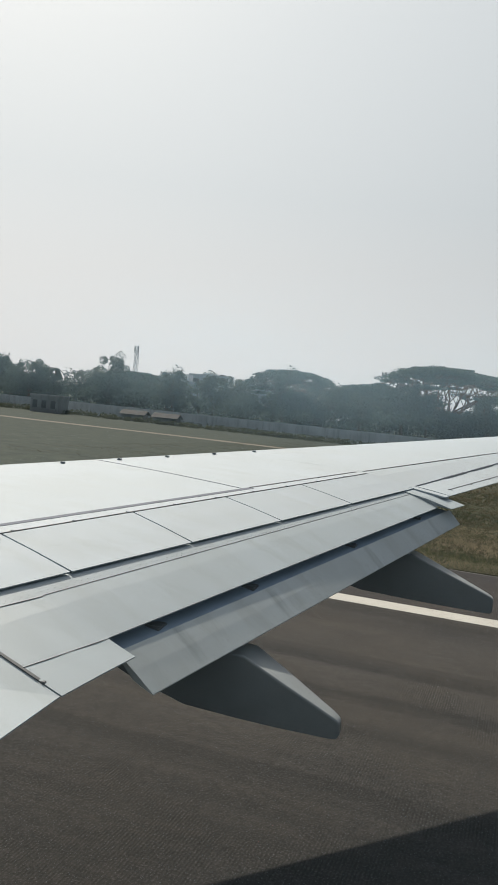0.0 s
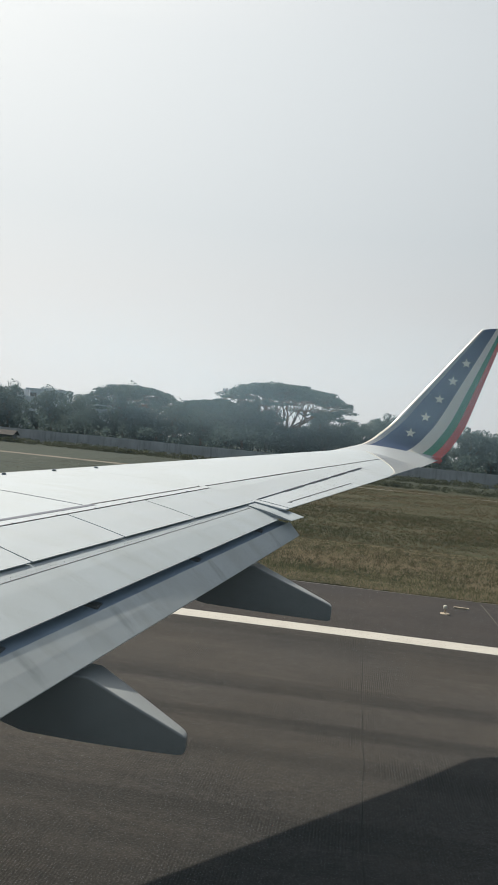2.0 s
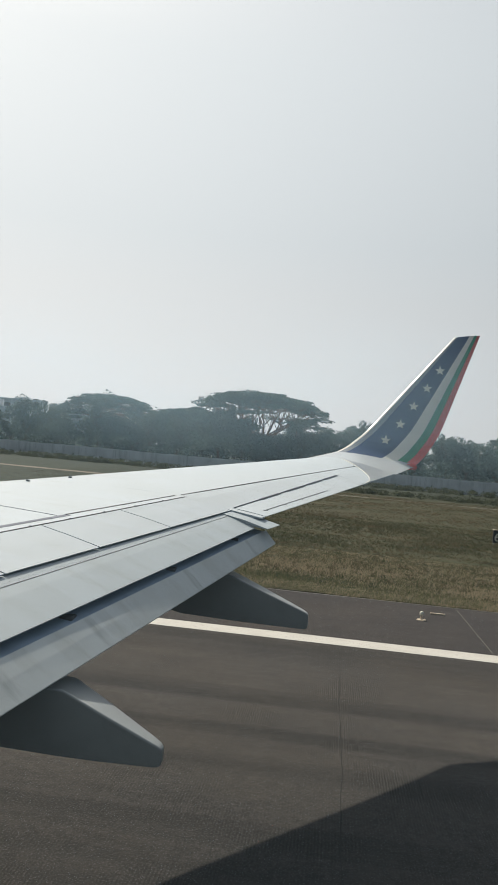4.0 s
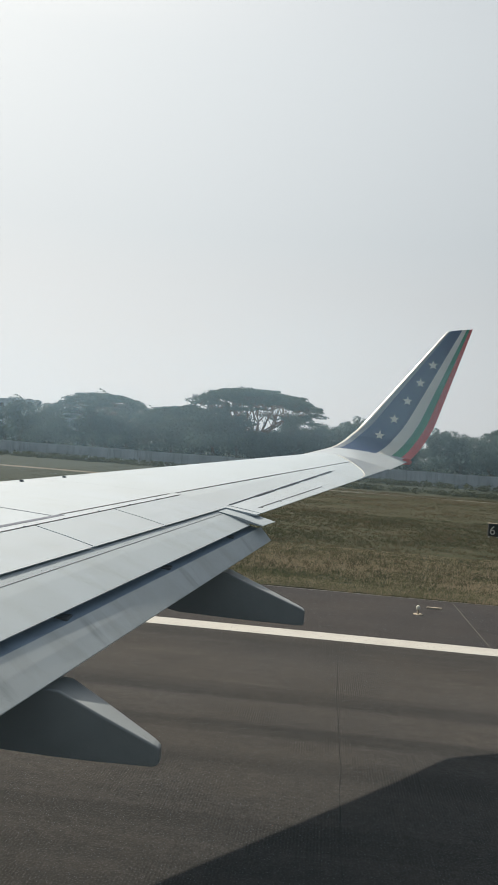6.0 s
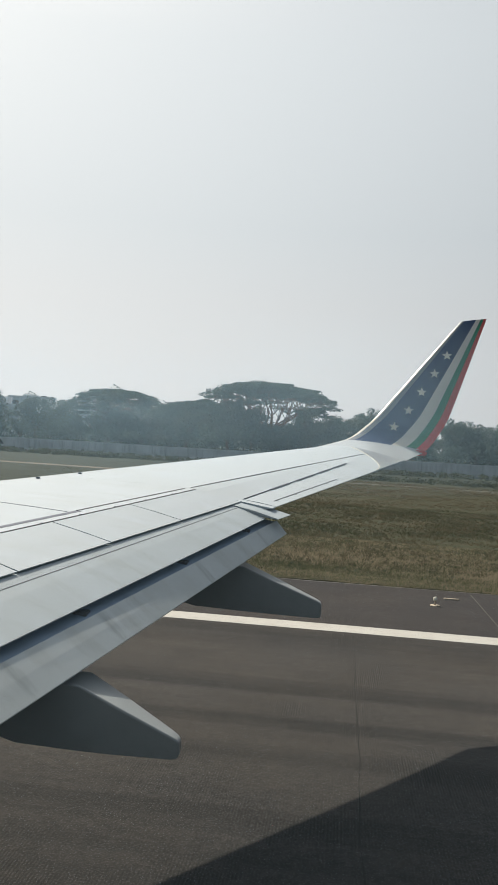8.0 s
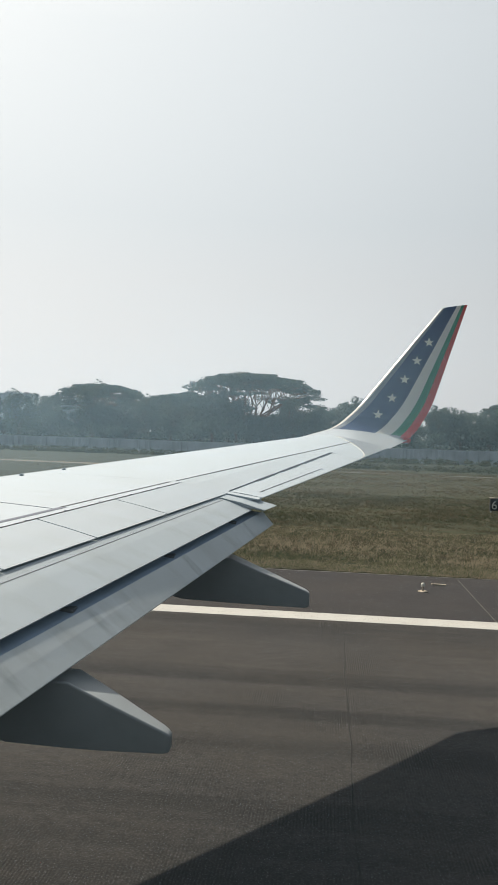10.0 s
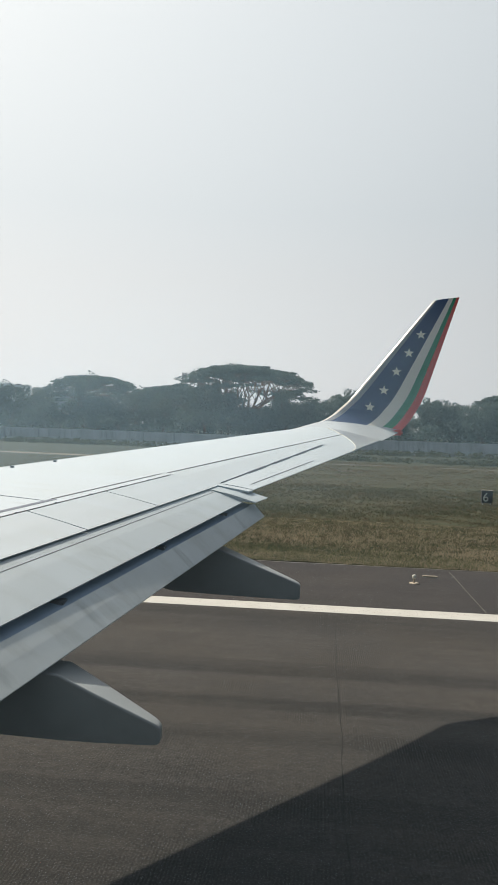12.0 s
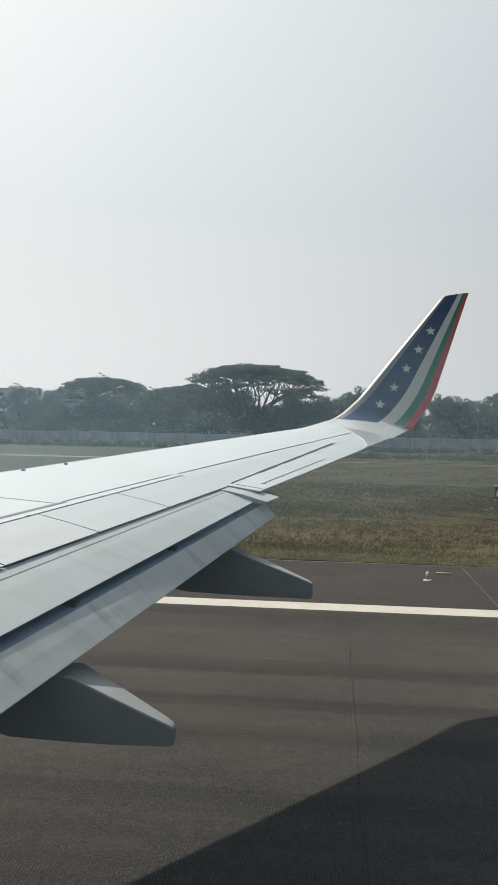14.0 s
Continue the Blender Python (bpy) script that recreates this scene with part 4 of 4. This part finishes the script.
panel_me.materials.append(M_WALL)
post_me = bpy.data.meshes.new("wall_post")
bm = box(-0.1, 0.1, -0.065, 0.065, -0.06, 2.68, 0.015)
bm.to_mesh(post_me)
bm.free()
post_me.materials.append(M_WALL)
for i in range(84):
    x = -154 + i * 3.06
    for me, dx in ((panel_me, 1.53), (post_me, 0.0)):
        o = new(me.name, me)
        o.parent = wall
        o.matrix_basis = pose(x + dx, 150.5, rnd.uniform(-0.05, 0.02), 0, rnd.uniform(-0.25, 0.25), rnd.uniform(-0.4, 0.4))


# ---- buildings, masts and sign ----
def block_house(name, x, y, w, d, floors, storey, label, cat, bays, material=M_PLASTER, roof_bits=True, ruin=False, glass=M_DARKGLASS):
    root = tagged(new(name), label, cat, "buildings beyond the field")
    root.matrix_basis = pose(x, y, -0.05)
    h = floors * storey
    part("wall", box(-w / 2, w / 2, -d / 2, d / 2, 0, h), material, root)
    part("parapet", box(-w / 2 - 0.15, w / 2 + 0.15, -d / 2 - 0.15, d / 2 + 0.15, h, h + 0.5, 0.03), material, root)
    for f in range(1, floors):
        part("floor_band", box(-w / 2 - 0.1, w / 2 + 0.1, -d / 2 - 0.1, -d / 2 + 0.05, f * storey - 0.12, f * storey + 0.1), material, root)
    for f in range(floors):
        for b in range(bays):
            bx = -w / 2 + (b + 0.5) * w / bays
            part("window", box(bx - w / bays * 0.26, bx + w / bays * 0.26, -d / 2 - 0.03, -d / 2 + 0.06, f * storey + 0.9, f * storey + storey - 0.7), glass, root)
            part("sill", box(bx - w / bays * 0.3, bx + w / bays * 0.3, -d / 2 - 0.16, -d / 2 + 0.02, f * storey + 0.78, f * storey + 0.88), material, root)
    if roof_bits:
        part("stair_head", box(-w * 0.2, w * 0.12, -d * 0.2, d * 0.2, h + 0.5, h + 3.0, 0.04), material, root)
        part("water_tank", box(w * 0.22, w * 0.34, -d * 0.1, d * 0.1, h + 0.5, h + 2.0, 0.1), M_ROOF, root)
    if ruin:
        for k in range(5):
            px = -w / 2 - 1.5 + k * 1.9
            part("column", box(px - 0.18, px + 0.18, -d / 2, -d / 2 + 0.36, 0 if k < 1 else h + 0.5, h + 3.4 + (k % 2) * 0.5), material, root)
        part("beam", box(-w / 2 - 1.7, -w / 2 + 4.4, -d / 2, -d / 2 + 0.3, h + 2.5, h + 2.85), material, root)
    return root


block_house("apartment_building", -117, 262, 13, 10, 4, 3.1, "unfinished grey concrete apartment block with bare columns", "building", 5, M_TOWER, ruin=True, glass=M_TOWERGLASS)
block_house("apartment_building", -150, 290, 14, 10, 3, 3.1, "low weathered plaster building among the trees", "building", 5)
block_house("tower_block", -377, 920, 52, 24, 14, 3.2, "pale distant apartment tower over the trees", "building", 10, M_TOWER, glass=M_TOWERGLASS)
block_house("tower_block", -310, 930, 46, 24, 13, 3.2, "pale distant apartment tower over the trees", "building", 9, M_TOWER, glass=M_TOWERGLASS)
block_house("guard_house", -92, 139, 6.4, 4.0, 1, 3.1, "small whitewashed hut before the boundary wall", "hut", 3, roof_bits=False)
for x, y in ((-76, 146), (-68, 144.5)):
    root = tagged(new("shed"), "low shed with pale tin roof among scrub", "shed", "sheds by the wall")
    root.matrix_basis = pose(x, y, -0.05, 0, 0, 6)
    part("wall", box(-2.4, 2.4, -1.4, 1.4, 0, 1.5), M_PLASTER, root)
    part("roof", loft([[(-2.8, -1.9, 1.35), (-2.8, 0, 2.25), (-2.8, 1.9, 1.35), (-2.8, 1.9, 1.27), (-2.8, 0, 2.17), (-2.8, -1.9, 1.27)], [(2.8, -1.9, 1.35), (2.8, 0, 2.25), (2.8, 1.9, 1.35), (2.8, 1.9, 1.27), (2.8, 0, 2.17), (2.8, -1.9, 1.27)]]), M_ROOF, root)


def mast(x, y, h, label):
    root = tagged(new("radio_mast"), label, "mast", "radio masts")
    root.matrix_basis = pose(x, y, -0.05)
    b, t = 1.3, 0.45
    legs = [Vector((sx, sy, 0)) for sx, sy in ((-1, -1), (1, -1), (1, 1), (-1, 1))]
    n = 9
    lv = [[Vector((l.x, l.y, 0)) * (b + (t - b) * k / n) + Vector((0, 0, h * k / n)) for l in legs] for k in range(n + 1)]
    for i in range(4):
        bm = bmesh.new()
        tube(bm, lv[0][i], lv[n][i], 0.14, 0.1, 5)
        part("leg", bm, M_STEEL, root)
    bm = bmesh.new()
    for k in range(n):
        for i in range(4):
            j = (i + 1) % 4
            tube(bm, lv[k][i], lv[k + 1][j], 0.06, 0.06, 4)
            tube(bm, lv[k + 1][i], lv[k + 1][j], 0.06, 0.06, 4)
    part("lattice", bm, M_STEEL, root)
    for k, (px, py) in enumerate(((-0.8, -0.6), (0.8, -0.6), (0.0, 0.9))):
        part("antenna", box(px - 0.22, px + 0.22, py - 0.1, py + 0.1, h - 2.6, h + 0.4, 0.04), M_PLASTER, root)


mast(-158, 300, 27, "grey lattice radio mast with panel antennas")
mast(-52.5, 300, 24, "grey lattice radio mast with panel antennas")

# distance board in the grass
board = tagged(new("distance_board"), "black runway distance board with white numeral in grass", "sign")
board.matrix_basis = pose(10.15, 48.7, -0.06) @ Matrix.Scale(0.43, 4)
part("case", box(-0.75, 0.75, -0.3, 0.3, 0.25, 2.0, 0.03), M_BLACK, board)
part("cap", box(-0.79, 0.79, -0.34, 0.34, 2.0, 2.08, 0.01), M_MARK, board)
for px in (-0.55, 0.55):
    part("foot", box(px - 0.06, px + 0.06, -0.06, 0.06, 0, 0.26), M_STEEL, board)
txt = bpy.data.curves.new("numeral", "FONT")
txt.body, txt.size, txt.align_x, txt.extrude = "6", 1.7, "CENTER", 0.01
txt.materials.append(M_WHITE)
num = new("numeral", txt)
num.parent = board
num.matrix_basis = pose(-0.2, -0.32, 0.5, 90, 0, 0)

# ---- cabin window pane, smeared on the outside, with distance haze painted in ----
n = Nodes("hazed_acrylic")
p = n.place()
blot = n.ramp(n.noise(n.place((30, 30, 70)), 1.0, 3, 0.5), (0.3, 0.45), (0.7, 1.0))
# band at eye level stands in for the haze before the trees
haze_band = n.put("ShaderNodeTexGradient", Vector=n.put("ShaderNodeMapping", Vector=n.geo.outputs["Position"], Location=(0.035 * 8, 0, -4.108 * 64), Scale=(8, 0, 64)).outputs[0])
haze_band.gradient_type = "SPHERICAL"
# the even 0.005 veils the whole pane, lifting and bluing dark shade
smear = n.mix(1.0, n.mix(1.0, n.ramp(haze_band.outputs["Fac"], (0.0, 0.0), (0.8, 0.085)), blot, "MULTIPLY"), (0.005, 0.005, 0.005), "ADD")
haze_film = n.put("ShaderNodeBsdfTranslucent", Color=(0.54, 0.80, 1.0, 1))
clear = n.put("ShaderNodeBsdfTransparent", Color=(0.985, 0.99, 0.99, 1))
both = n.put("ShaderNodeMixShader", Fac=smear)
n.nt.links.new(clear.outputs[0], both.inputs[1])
n.nt.links.new(haze_film.outputs[0], both.inputs[2])
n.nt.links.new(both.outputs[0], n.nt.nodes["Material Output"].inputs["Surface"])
pane = part("window_pane", box(-0.168, 0.108, 0.118, 0.1185, 3.905, 4.295), n.mat, airplane, "clear acrylic cabin window with faint smears and a bluish veil for haze")
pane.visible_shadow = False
